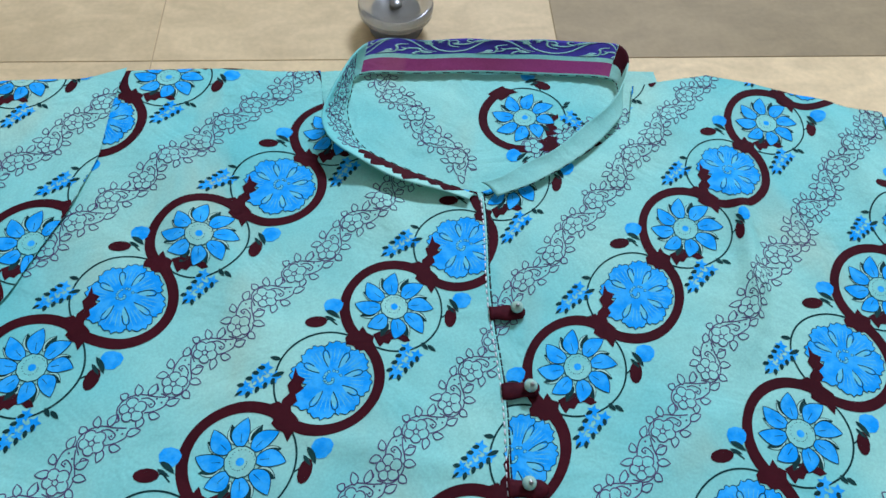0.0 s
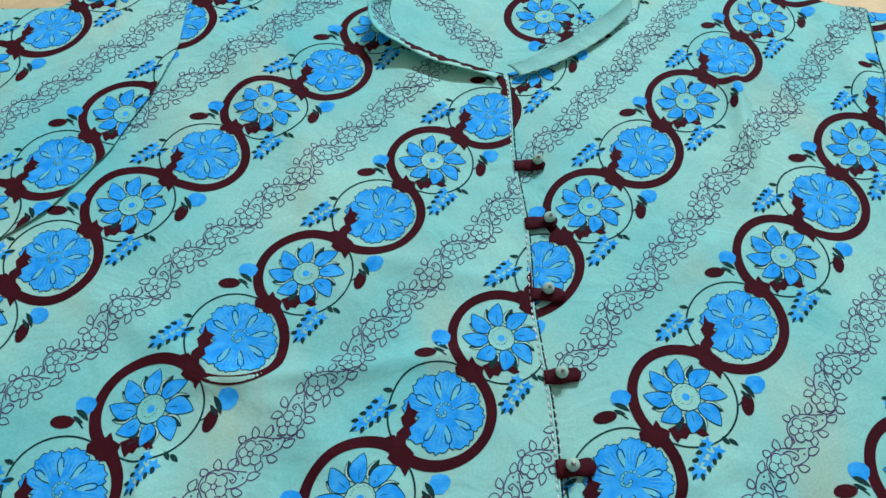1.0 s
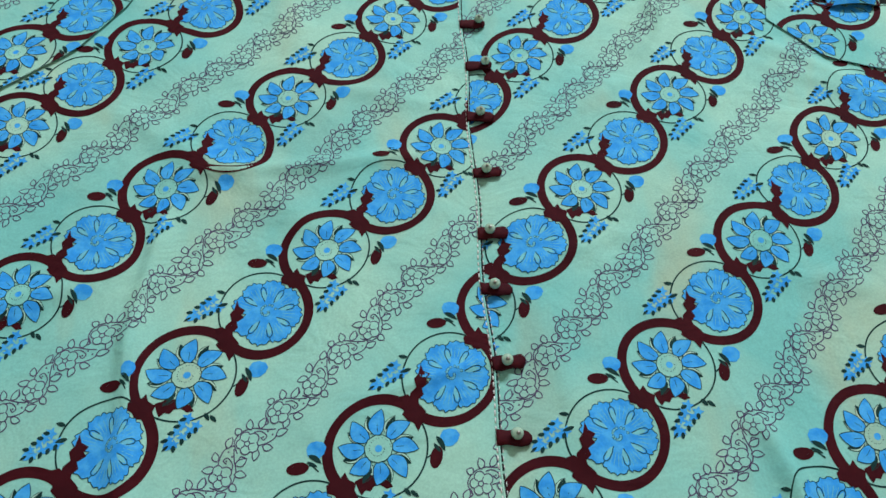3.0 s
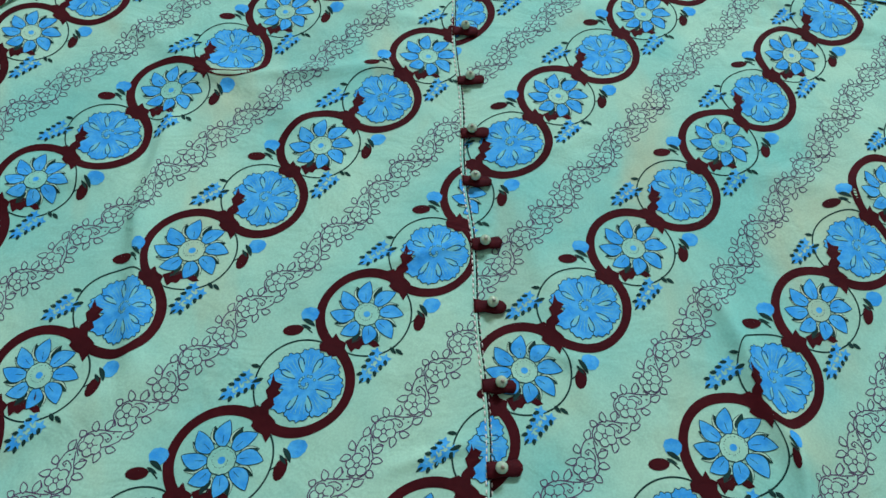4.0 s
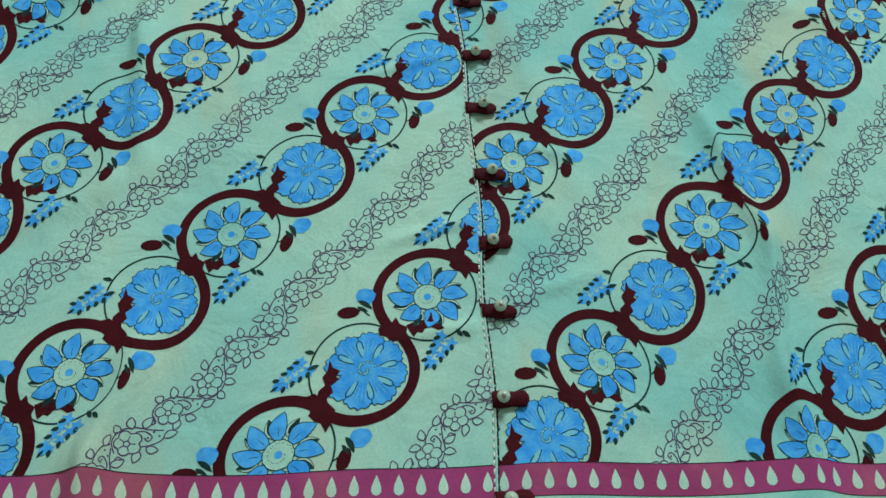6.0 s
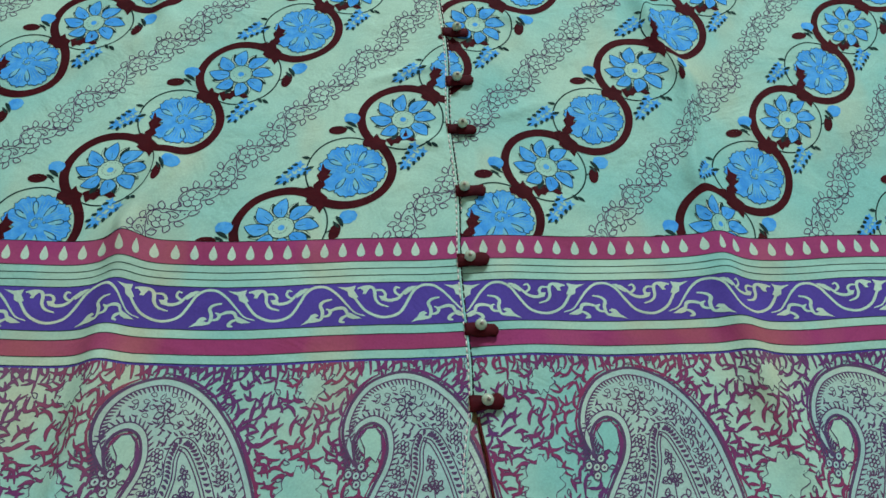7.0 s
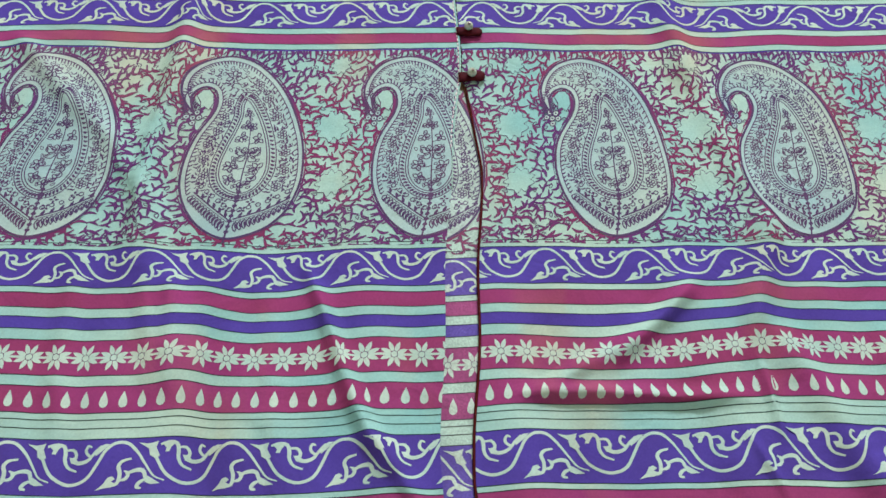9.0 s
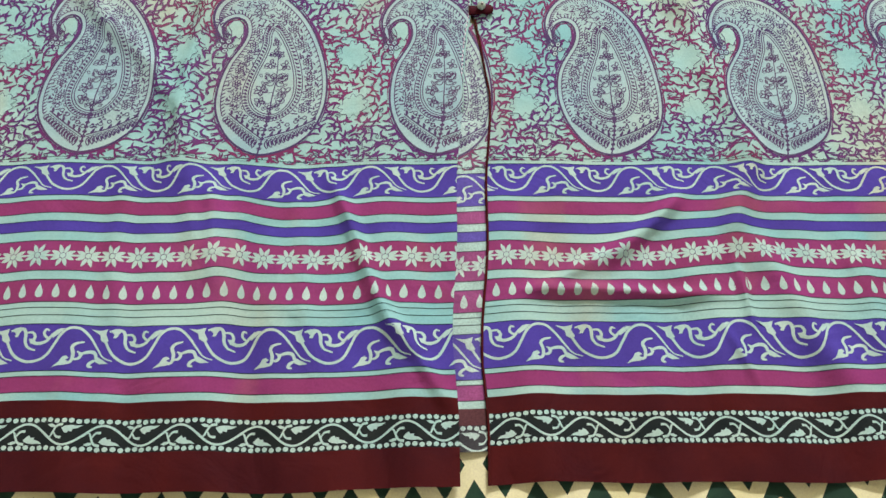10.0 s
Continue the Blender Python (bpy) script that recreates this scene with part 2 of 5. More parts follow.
class Cloth(Sketch):
    """A printed panel: a fine grid with the shapes of its print laid on it, all in one mesh."""

    def __init__(self, clip, raise_by=0.0, surface=None):
        self.v, self.f, self.k, self.layer, self.count = [], [], [], [], 0
        self.clip, self.raise_by, self.surface = clip, raise_by, surface

    def grid(self, xs, ys, inks):
        """A sheet of small squares; inks(y): the ink between two rows."""
        n, m = len(xs), len(ys)
        pts = np.stack(np.meshgrid(xs, ys), -1).reshape(-1, 2)
        q = (np.arange(m - 1)[:, None] * n + np.arange(n - 1)).ravel()
        faces = np.stack([q, q + 1, q + n + 1, q + n], -1)
        self.add(pts, faces, np.repeat([inks((ys[r] + ys[r + 1]) / 2) for r in range(m - 1)], n - 1), 0)

    def finish(self, name, parent, label="", inks=None):
        self.join()
        v, layer, f, k = self.v[0], self.layer[0], self.f[0], self.k[0]
        a, b = self.clip(v[:, 0], v[:, 1])

        def place(a, b):
            if self.surface is not None:
                return self.surface(a, b)
            x, y = lay(a, b)
            return np.stack([x, y, lift(x, y) + self.raise_by], -1)
        p, e = place(a, b), 0.0006
        nrm = np.cross(place(a + e, b) - place(a - e, b), place(a, b + e) - place(a, b - e))
        nrm /= np.maximum(np.linalg.norm(nrm, axis=1), 1e-12)[:, None]
        p = p + nrm * np.where(layer > 0, 0.00009 + 0.00004 * layer, 0.0)[:, None]
        quad = f[:, 3] >= 0
        g = np.where(quad, f[:, 3], f[:, 2])
        q0, q1, q2, q3 = p[f[:, 0]], p[f[:, 1]], p[f[:, 2]], p[g]
        turn = np.cross(q1 - q0, q2 - q0) + np.cross(q2 - q0, q3 - q0)
        good = np.linalg.norm(turn, axis=1) > 1e-10
        # the print is clipped to this panel: drop what was squeezed flat against its rim
        f, k, quad = f[good], k[good], quad[good]
        flip = np.einsum("ij,ij->i", turn[good], nrm[f[:, 0]]) < 0
        tri = f[:, :3].copy()
        tri[flip] = tri[flip][:, ::-1]
        four = f.copy()
        four[flip] = four[flip][:, ::-1]
        sizes = np.where(quad, 4, 3)
        mask = np.ones((len(f), 4), dtype=bool)
        mask[~quad, 3] = False
        four[~quad, :3] = tri[~quad]
        loops = four[mask]
        used, loops = np.unique(loops, return_inverse=True)
        p, nrm = p[used], nrm[used]
        me = bpy.data.meshes.new(name)
        me.vertices.add(len(p))
        me.vertices.foreach_set("co", p.ravel())
        me.loops.add(len(loops))
        me.loops.foreach_set("vertex_index", loops.ravel().astype(np.int32))
        me.polygons.add(len(f))
        me.polygons.foreach_set("loop_start", np.r_[0, np.cumsum(sizes)[:-1]].astype(np.int32))
        me.update(calc_edges=True)
        for m in inks or INKS:
            me.materials.append(m)
        me.polygons.foreach_set("material_index", np.asarray(k, dtype=np.int32))
        me.polygons.foreach_set("use_smooth", np.ones(len(f), dtype=bool))
        me.validate()
        me.normals_split_custom_set_from_vertices(nrm.tolist())
        ob = new(name, me)
        ob.parent = parent
        if label:
            tagged(ob, label)
        return ob


# ---------------------------------------------------------------- the drawing of the print


def disc(c, r, n=14, ry=None, turn=0.0):
    t = np.linspace(0, 2 * np.pi, n, endpoint=False)
    x, y = r * np.cos(t), (ry or r) * np.sin(t)
    return np.c_[c[0] + x * math.cos(turn) - y * math.sin(turn), c[1] + x * math.sin(turn) + y * math.cos(turn)]


def arc(c, r, a0, a1, n):
    t = np.radians(np.linspace(a0, a1, n))
    return np.c_[c[0] + r * np.cos(t), c[1] + r * np.sin(t)]


def leaf(base, tip, wide, bend=0.0, n=7):
    """The outline of a pointed leaf or a petal."""
    base, tip = np.asarray(base, float), np.asarray(tip, float)
    t = np.linspace(0, 1, n)
    d = tip - base
    s = np.array([-d[1], d[0]])
    s /= max(np.hypot(*s), 1e-9)
    mid = base + d * t[:, None] + s * (bend * np.sin(np.pi * t))[:, None]
    w = (wide / 2 * np.sin(np.pi * t ** 0.85) ** 0.8)[:, None] * s
    return np.concatenate([mid + w, (mid - w)[-2:0:-1]])


def curve(points, n=24):
    """A smooth line through a few points."""
    p = np.asarray(points, float)
    t = np.linspace(0, len(p) - 1, n)
    q = np.concatenate([[2 * p[0] - p[1]], p, [2 * p[-1] - p[-2]]])
    i = np.minimum(t.astype(int), len(p) - 2)
    f = (t - i)[:, None]
    p0, p1, p2, p3 = q[i], q[i + 1], q[i + 2], q[i + 3]
    return 0.5 * (2 * p1 + (p2 - p0) * f + (2 * p0 - 5 * p1 + 4 * p2 - p3) * f ** 2 + (3 * p1 - 3 * p2 + p3 - p0) * f ** 3)


PERIOD = 0.1000
ALONG = np.array([0.675, 0.738]) / math.hypot(0.675, 0.738)
ACROSS = np.array([-ALONG[1], ALONG[0]])
RING = PERIOD / 4
DAISY_X, DAISY_Y = 0.000178, 0.000203


class Pen(Sketch):
    """Draws filled shapes and lines."""

    def blob(self, o, ink, layer, middle=None):
        o = np.asarray(o, float)
        m = np.mean(o, 0) if middle is None else np.asarray(middle, float)
        rings = max(1, int(np.ceil(np.max(np.hypot(*(o - m).T)) / 0.0030)))
        n = len(o)
        pts = np.concatenate([m[None]] + [m + (o - m) * r / rings for r in range(1, rings + 1)])
        i = np.arange(n)
        h = (i + 1) % n
        self.add(pts[:n + 1], np.stack([i * 0, 1 + i, 1 + h], -1), ink, layer)
        if rings > 1:
            q = np.concatenate([np.stack([s + i, s + n + i, s + n + h, s + h], -1) for s in range(0, (rings - 1) * n, n)])
            self.add(pts[1:], q, ink, layer)

    def line(self, path, wide, ink, layer):
        p = np.asarray(path, float)
        w = np.broadcast_to(np.asarray(wide, float), len(p))[:, None] / 2
        d = np.gradient(p, axis=0)
        d /= np.maximum(np.hypot(*d.T), 1e-9)[:, None]
        s = np.c_[-d[:, 1], d[:, 0]]
        n = len(p)
        i = np.arange(n - 1)
        self.add(np.concatenate([p + s * w, p - s * w]), np.stack([i, i + 1, n + i + 1, n + i], -1), ink, layer)

    def ring(self, outline, wide, ink, layer):
        o = np.asarray(outline, float)
        self.line(np.concatenate([o, o[:1], o[1:2]]), wide, ink, layer)


def at_daisy(points, o):
    """Sketch units round the daisy's middle, to metres."""
    p = np.asarray(points, float)
    return np.c_[o[0] + p[:, 0] * DAISY_X, o[1] - p[:, 1] * DAISY_Y]


def draw_daisy(pen, o, rnd):
    # the calyx, from the knot to the stalk under the flower
    pen.blob(at_daisy([(-64, 74), (-54, 96), (-46, 108), (-38, 96), (-22, 100), (-12, 88), (10, 86), (22, 96), (40, 92), (28, 78), (12, 72), (8, 40), (-6, 40), (-8, 62), (-32, 62)], o), I_MAROON, 2, at_daisy([(-14, 76)], o)[0])
    for i in range(8):
        a = math.radians(94) + i * math.pi / 4 + rnd.uniform(-0.05, 0.05)
        d = np.array([math.cos(a), math.sin(a)])
        s = np.array([-d[1], d[0]])
        r = 0.0198 if i not in (3, 4) else 0.0176
        da = a - 0.42
        e = np.array([math.cos(da), math.sin(da)])
        f = np.array([-e[1], e[0]])
        sep = leaf(o + e * 0.0085, o + e * 0.0178 - f * 0.0022, 0.0042, 0.0004, 7)
        pen.blob(sep, I_WHITE, 2)
        pen.ring(sep, 0.00032, I_GREEN, 3)
        pen.blob(leaf(o + e * 0.0098, o + e * 0.0178 - f * 0.0022, 0.0034, -0.0004, 6), I_GREEN, 3)
        petal = leaf(o + d * 0.0060 + s * 0.0003, o + d * r - s * 0.0026, 0.0080, 0.0014, 11)
        pen.blob(petal, I_BLUE, 4)
        pen.ring(petal, 0.00038, I_GREEN, 5)
        pen.line([o + d * 0.0085, o + d * 0.0125 - s * 0.0001], [0.0003, 0.0002], I_GREEN, 5)
    t = np.linspace(0, 2 * np.pi, 28, endpoint=False)
    wob = 0.0069 + 0.00022 * np.sin(11 * t)
    c = np.c_[o[0] + wob * np.cos(t), o[1] + wob * np.sin(t)]
    pen.blob(c, I_MINT, 6)
    pen.ring(c, 0.00045, I_GREEN, 7)
    for i in range(22):
        a, r = i * 2.4, 0.0028 + 0.0034 * ((i * 0.618) % 1)
        pen.blob(disc(o + r * np.array([math.cos(a), math.sin(a)]), 0.00026, 5), I_GREEN, 7)
    pen.blob(disc(o, 0.0019, 8), I_BLUE, 7)


def draw_carnation(pen, o, rnd):
    """The round, frilled flower with eight slits."""
    t = np.linspace(0, 2 * np.pi, 120, endpoint=False)
    fr = 0.0168 + 0.0026 * np.abs(np.sin(4 * (t - 0.2))) ** 0.6 + 0.00055 * np.sin(32 * t) + 0.0003 * np.sin(47 * t + 1)
    dent = 1 - 0.34 * np.exp(-((np.angle(np.exp(1j * (t - math.radians(190))))) / 0.15) ** 2)
    pts = np.c_[o[0] + fr * dent * np.cos(t), o[1] + fr * dent * np.sin(t)]
    pen.blob(pts, I_BLUE, 4, o)
    pen.ring(pts, 0.0004, I_GREEN, 5)
    for i in range(8):
        a = 0.2 + i * math.pi / 4
        if i == 4:
            continue
        d = np.array([math.cos(a), math.sin(a)])
        s = np.array([-d[1], d[0]])
        pen.blob(leaf(o + d * 0.0066, o + d * 0.0146, 0.0026, 0.0, 7), I_PALE, 5)
        pen.line(curve([o + d * 0.0064 + s * 0.0002, o + d * 0.0105 + s * 0.0013, o + d * 0.0140 + s * 0.0013, o + d * 0.0152, o + d * 0.0140 - s * 0.0013, o + d * 0.0105 - s * 0.0013], 12), 0.00045, I_GREEN, 6)
        pen.line(curve([o + d * 0.0152, o + d * 0.0172], 3), 0.0004, I_GREEN, 6)
        # faint veins to each lobe
        for w in (-0.22, -0.08, 0.08, 0.22):
            e = np.array([math.cos(a + 0.39 + w), math.sin(a + 0.39 + w)])
            pen.line([o + e * (0.0085 + 0.004 * abs(w)), o + e * 0.0125, o + e * 0.0158], [0.00015, 0.0003, 0.00015], I_PALE, 5)
    for i in range(16):
        a, r = i * 2.4, 0.0008 + 0.0044 * ((i * 0.618) % 1)
        pen.blob(disc(o + r * np.array([math.cos(a), math.sin(a)]), 0.00060, 6), I_PALE, 6)
        pen.ring(disc(o + r * np.array([math.cos(a), math.sin(a)]), 0.00075, 6), 0.00018, I_GREEN, 6)
    # the jagged calyx in the dent, down to the vine
    sk = [(-94, -34), (-86, -14), (-66, -4), (-80, 6), (-68, 18), (-90, 28), (-82, 48), (-96, 60), (-92, 84), (-120, 104), (-146, 78), (-124, 62), (-120, 42), (-104, 28), (-112, 8), (-100, -6)]
    pen.blob(at_daisy(sk, o), I_MAROON, 6, at_daisy([(-100, 40)], o)[0])
    pen.blob(at_daisy([(-150, 52), (-128, 46), (-112, 60), (-110, 80), (-134, 74)], o), I_MAROON, 6)


def draw_spray(pen, o, way, rnd):
    """Small blue blossoms with dark tips on a stalk."""
    way = np.asarray(way, float)
    side = np.array([-way[1], way[0]])
    for i in range(4):
        c = o + way * (0.0030 + 0.0042 * i)
        for sgn in (-1, 1):
            q = c + side * sgn * (0.0030 - 0.00045 * i) + way * rnd.uniform(-0.0006, 0.0006)
            star = [q + (0.0034 - 0.0003 * i) * (1 if j % 2 == 0 else 0.50) * np.array([math.cos(j * 0.628 + i), math.sin(j * 0.628 + i)]) for j in range(10)]
            pen.blob(star, I_BLUE, 3)
            w2 = way * 0.8 + side * sgn * 0.6
            pen.blob(leaf(q + w2 * 0.0004, q + w2 * 0.0040, 0.0021), I_GREEN, 4)
    pen.blob(leaf(o + way * 0.016, o + way * 0.0212, 0.0042), I_BLUE, 3)
    pen.blob(leaf(o + way * 0.018, o + way * 0.0222, 0.0014), I_GREEN, 4)


def draw_motif(pen, rnd, s):
    """One repeat of the vine: a daisy, a frilled flower, and the leaves round them. s: metres along the stripe."""
    o = ALONG * s
    c = o - ALONG * (PERIOD / 2)
    # the thick vine, half round each flower in turn
    base = math.degrees(math.atan2(ALONG[1], ALONG[0]))
    for m, a0 in ((o, base), (c, base + 180)):
        thick = 0.0051 + 0.0003 * np.sin(np.linspace(0, 9, 40))
        pen.line(arc(m, RING, a0 - 1, a0 + 181, 40), thick, I_MAROON, 2)
        pen.line(arc(m, RING - 0.0008, a0 + 180 + 6, a0 + 360 - 12, 34), 0.0009, I_GREEN, 1)
    draw_daisy(pen, o, rnd)
    draw_carnation(pen, c + np.array([0.0020, -0.0003]), rnd)
    # knots where the vine crosses over
    for m, k in ((o - ALONG * RING, 0), (o + ALONG * RING, 1)):
        if k == 0:
            sk = [(-46, -12), (-28, -24), (-22, -36), (-8, -26), (4, -40), (14, -22), (34, -12), (30, 4), (36, 14), (20, 18), (16, 34), (4, 24), (-14, 26), (-24, 12), (-44, 6)]
        else:
            sk = [(-40, -28), (-22, -18), (-14, -36), (6, -24), (24, -8), (34, 2), (26, 12), (24, 34), (14, 52), (0, 30), (-18, 22), (-34, 8), (-26, -6)]
        pen.blob(at_daisy(sk, m), I_MAROON, 3)
    # buds by the two thin stalks
    for red, blue, stalk in (((-220, 32), (-172, -8), (-196, 12)), ((160, 27), (197, -20), (176, 2))):
        r0, b0, s0 = at_daisy([red, blue, stalk], o)
        turn = 0.05 if red[0] < 0 else 1.35
        pen.blob(disc(r0, 0.0056, 12, 0.0031, turn), I_MAROON, 3)
        heart = [b0 + 0.0045 * (1 + 0.05 * math.sin(3 * a + 0.4) + 0.03 * math.sin(9 * a)) * np.array([math.cos(a) * 1.05, math.sin(a)]) for a in np.linspace(0, 2 * math.pi, 28, endpoint=False)]
        pen.blob(heart, I_BLUE, 3)
        if red[0] < 0:
            pen.blob(leaf(s0 + (0.0005, 0.0020), s0 + (0.0075, -0.0030), 0.0026, 0.0005), I_GREEN, 4)
            pen.blob(leaf(s0 + (0.0, -0.0012), s0 + (0.0055, -0.0042), 0.0018), I_GREEN, 4)
            pen.line(curve([r0 + (0.004, -0.001), s0 + (0.002, -0.003), s0 + (0.006, -0.0065)], 6), 0.0007, I_GREEN, 2)
        else:
            pen.blob(leaf(s0 + (-0.0030, 0.0055), s0 + (0.0015, -0.0025), 0.0026, 0.0005), I_GREEN, 4)
            pen.blob(leaf(s0 + (-0.0042, 0.002), s0 + (-0.0005, -0.003), 0.0018), I_GREEN, 4)
            pen.line(curve([r0 + (0.0, 0.004), s0 + (-0.0045, -0.003), r0 + (-0.0045, 0.0)], 6), 0.0007, I_GREEN, 2)
    # sprays on the far sides of the thin stalks
    draw_spray(pen, at_daisy([(52, 108)], o)[0], np.array([-0.62, -0.78]), rnd)
    draw_spray(pen, at_daisy([(-322, 150)], o)[0], np.array([-0.80, -0.60]), rnd)
    a = at_daisy([(86, 102), (-312, 128), (70, 96), (-300, 160)], o)
    for q, w in zip(a, ((0.004, -0.0035), (-0.005, 0.001), (0.003, -0.004), (-0.006, -0.002))):
        pen.blob(leaf(q, q + w, 0.0022), I_GREEN, 4)


def draw_chain(pen, rnd):
    """One repeat of a garland of outlined small flowers and leaves: five flowers along the stripe, by turns on either side."""
    step = PERIOD / 5
    ink, wide = I_LINE, 0.00058
    for n in range(5):
        up = 1 if n % 2 == 0 else -1
        mid = ALONG * (n * step)

        def at(pts):
            p = np.asarray(pts, float)
            return mid + p[:, :1] * ALONG + p[:, 1:] * ACROSS * up
        # the two stems that run on to the next flower, and the curls between them
        for pts in ([(-0.0065, 0.0010), (-0.0040, 0.0062), (0.0015, 0.0076), (0.0070, 0.0050), (0.0105, 0.0000), (0.0140, -0.0040)], [(0.0030, -0.0035), (0.0065, -0.0058), (0.0110, -0.0070), (0.0150, -0.0052)],
                    [(0.0060, 0.0030), (0.0085, 0.0010), (0.0090, -0.0030), (0.0065, -0.0035), (0.0066, -0.0012)], [(0.0100, 0.0030), (0.0135, 0.0012), (0.0150, 0.0040)]):
            pen.line(curve(at(pts), 14), wide, ink, 1)
        for q in at([(0.0075, -0.0022), (0.0112, -0.0048), (0.0060, 0.0052), (0.0108, -0.0018)]):
            pen.blob(disc(q, 0.0005, 6), ink, 1)
        for b, e in (((0.0058, 0.0052), (0.0092, 0.0098)), ((0.0092, 0.0022), (0.0150, 0.0042)), ((0.0015, 0.0072), (0.0010, 0.0112)), ((0.0042, -0.0054), (0.0068, -0.0098)), ((0.0120, -0.0066), (0.0172, -0.0088)),
                     ((0.0012, -0.0040), (-0.0036, -0.0074))):
            b, e = at([b, e])
            o = leaf(b, b + (e - b) * rnd.uniform(0.9, 1.12), 0.0034, 0.0004 * rnd.choice((-1, 1)), 7)
            pen.blob(o, I_MINT, 2)
            pen.ring(o, wide, ink, 3)
        o = at([(0.0, 0.0012)])[0]
        turn = rnd.uniform(0, 1.2)
        t = np.linspace(0, 2 * np.pi, 45, endpoint=False)
        r = 0.0058 * (0.66 + 0.34 * np.abs(np.cos(2.5 * (t - turn))) ** 0.6) * (1 + 0.10 * np.cos(t - turn))
        shape = np.c_[o[0] + r * np.cos(t), o[1] + r * np.sin(t)]
        pen.blob(shape, I_MINT, 4, o)
        pen.ring(shape, wide, ink, 5)
        for i in range(5):
            a = turn + math.pi / 5 + i * 2 * math.pi / 5
            d = np.array([math.cos(a), math.sin(a)])
            pen.line([o + d * 0.0013, o + d * 0.0025, o + d * 0.0036], wide * 0.9, ink, 5)
        pen.ring(disc(o, 0.0013, 8), wide, ink, 6)


def lattice(co):
    """A map from the drawing's plane, through repeats along and across, to the cloth as it was cut and stretched."""
    c = np.asarray(co)
    # the drawing's plane: ALONG by PERIOD is one repeat; the next stripe is one step of v
    lin = np.array([ALONG * PERIOD, ACROSS * 0.1025 - ALONG * 0.0370]).T
    inv = np.linalg.inv(lin)

    def warp(p):
        i, j = inv @ np.asarray(p, float).T
        t = np.stack([np.ones_like(i), i, j, i * i, i * j, j * j, i ** 3, i * i * j, i * j * j, j ** 3][:len(c)])
        x, y = c.T @ t
        # undo the lie of the cloth, which is laid on later
        return np.stack([x, y + 0.016 * x], -1)
    return warp, lin


MOTIF, GARLAND = Pen(), Pen()
draw_motif(MOTIF, random.Random(2), 0.0)
draw_chain(GARLAND, random.Random(7))


def draw_flowers(cloth, co, stripes, floor_line=-0.3175):
    """Vine stripes and garlands between them, down to the first border."""
    warp, lin = lattice(co)

    def cut(p):
        q = warp(p)
        q[:, 1] = np.maximum(q[:, 1], floor_line)
        return q
    for j, i0, i1 in stripes:
        for i in range(i0, i1 + 1):
            o = lin @ np.array([i, j])
            MOTIF.stamp(cloth, lambda p, o=o: cut(p + o))
            o = lin @ np.array([i, j - 0.5])
            GARLAND.stamp(cloth, lambda p, o=o: cut(p + o))


# borders, in metres below the neck line: top edge of each stripe of colour and its ink
BANDS = [(-0.3175, I_MAG), (-0.3320, I_MINT), (-0.3450, I_PUR), (-0.3695, I_MINT), (-0.3745, I_MAG), (-0.3832, I_MINT), (-0.3880, I_PUR), (-0.3892, I_MINT), (-0.5355, I_MINT),
         (-0.5400, I_PUR), (-0.5635, I_MINT), (-0.5672, I_MAG), (-0.5760, I_MINT), (-0.5815, I_PUR), (-0.5885, I_MINT), (-0.5948, I_MAG), (-0.6145, I_MINT), (-0.6203, I_MAG),
         (-0.6345, I_MINT), (-0.6480, I_PUR), (-0.6755, I_MINT), (-0.6785, I_MAG), (-0.6875, I_MINT), (-0.6920, I_HEM), (-0.7015, I_BLACK), (-0.7195, I_HEM)]
HEMLINE = -0.7405


def band_ink(y):
    k = I_MINT
    for top, ink in BANDS:
        if y < top:
            k = ink
    return k


def rows_between(lo, hi, step):
    cuts = sorted({lo, hi, *[b for b, _ in BANDS if lo < b < hi]})
    out = []
    for a, b in zip(cuts, cuts[1:]):
        n = max(1, int(math.ceil((b - a) / step)))
        out += [a + (b - a) * i / n for i in range(n)]
    return out + [hi]


def draw_drops(pen, x0, x1, step, mid, high):
    x = x0
    while x < x1:
        t = np.linspace(0, 2 * np.pi, 14, endpoint=False)
        y = np.cos(t)
        w = 0.0026 * np.sin(t) * (1 - 0.5 * (y + 1) * 0.95) ** 0.8 * 1.25
        pen.blob(np.c_[x + w, mid + y * high / 2 + 0.0004], I_WHITE, 1, (x, mid - high * 0.15))
        x += step


def draw_stars(pen, x0, x1, step, mid):
    pen.line(np.c_[np.linspace(x0, x1, 200), np.full(200, mid)], 0.0013, I_WHITE, 1)
    x = x0
    while x < x1:
        o = np.array([x, mid])
        for i in range(8):
            d = np.array([math.cos(i * math.pi / 4 + 0.39), math.sin(i * math.pi / 4 + 0.39)])
            pen.blob(leaf(o + d * 0.0012, o + d * 0.0078, 0.0026, 0, 6), I_WHITE, 2)
        pen.ring(disc(o, 0.0019, 10), 0.00028, I_LINE, 4)
        pen.blob(disc(o, 0.0017, 8), I_WHITE, 3)
        x += step


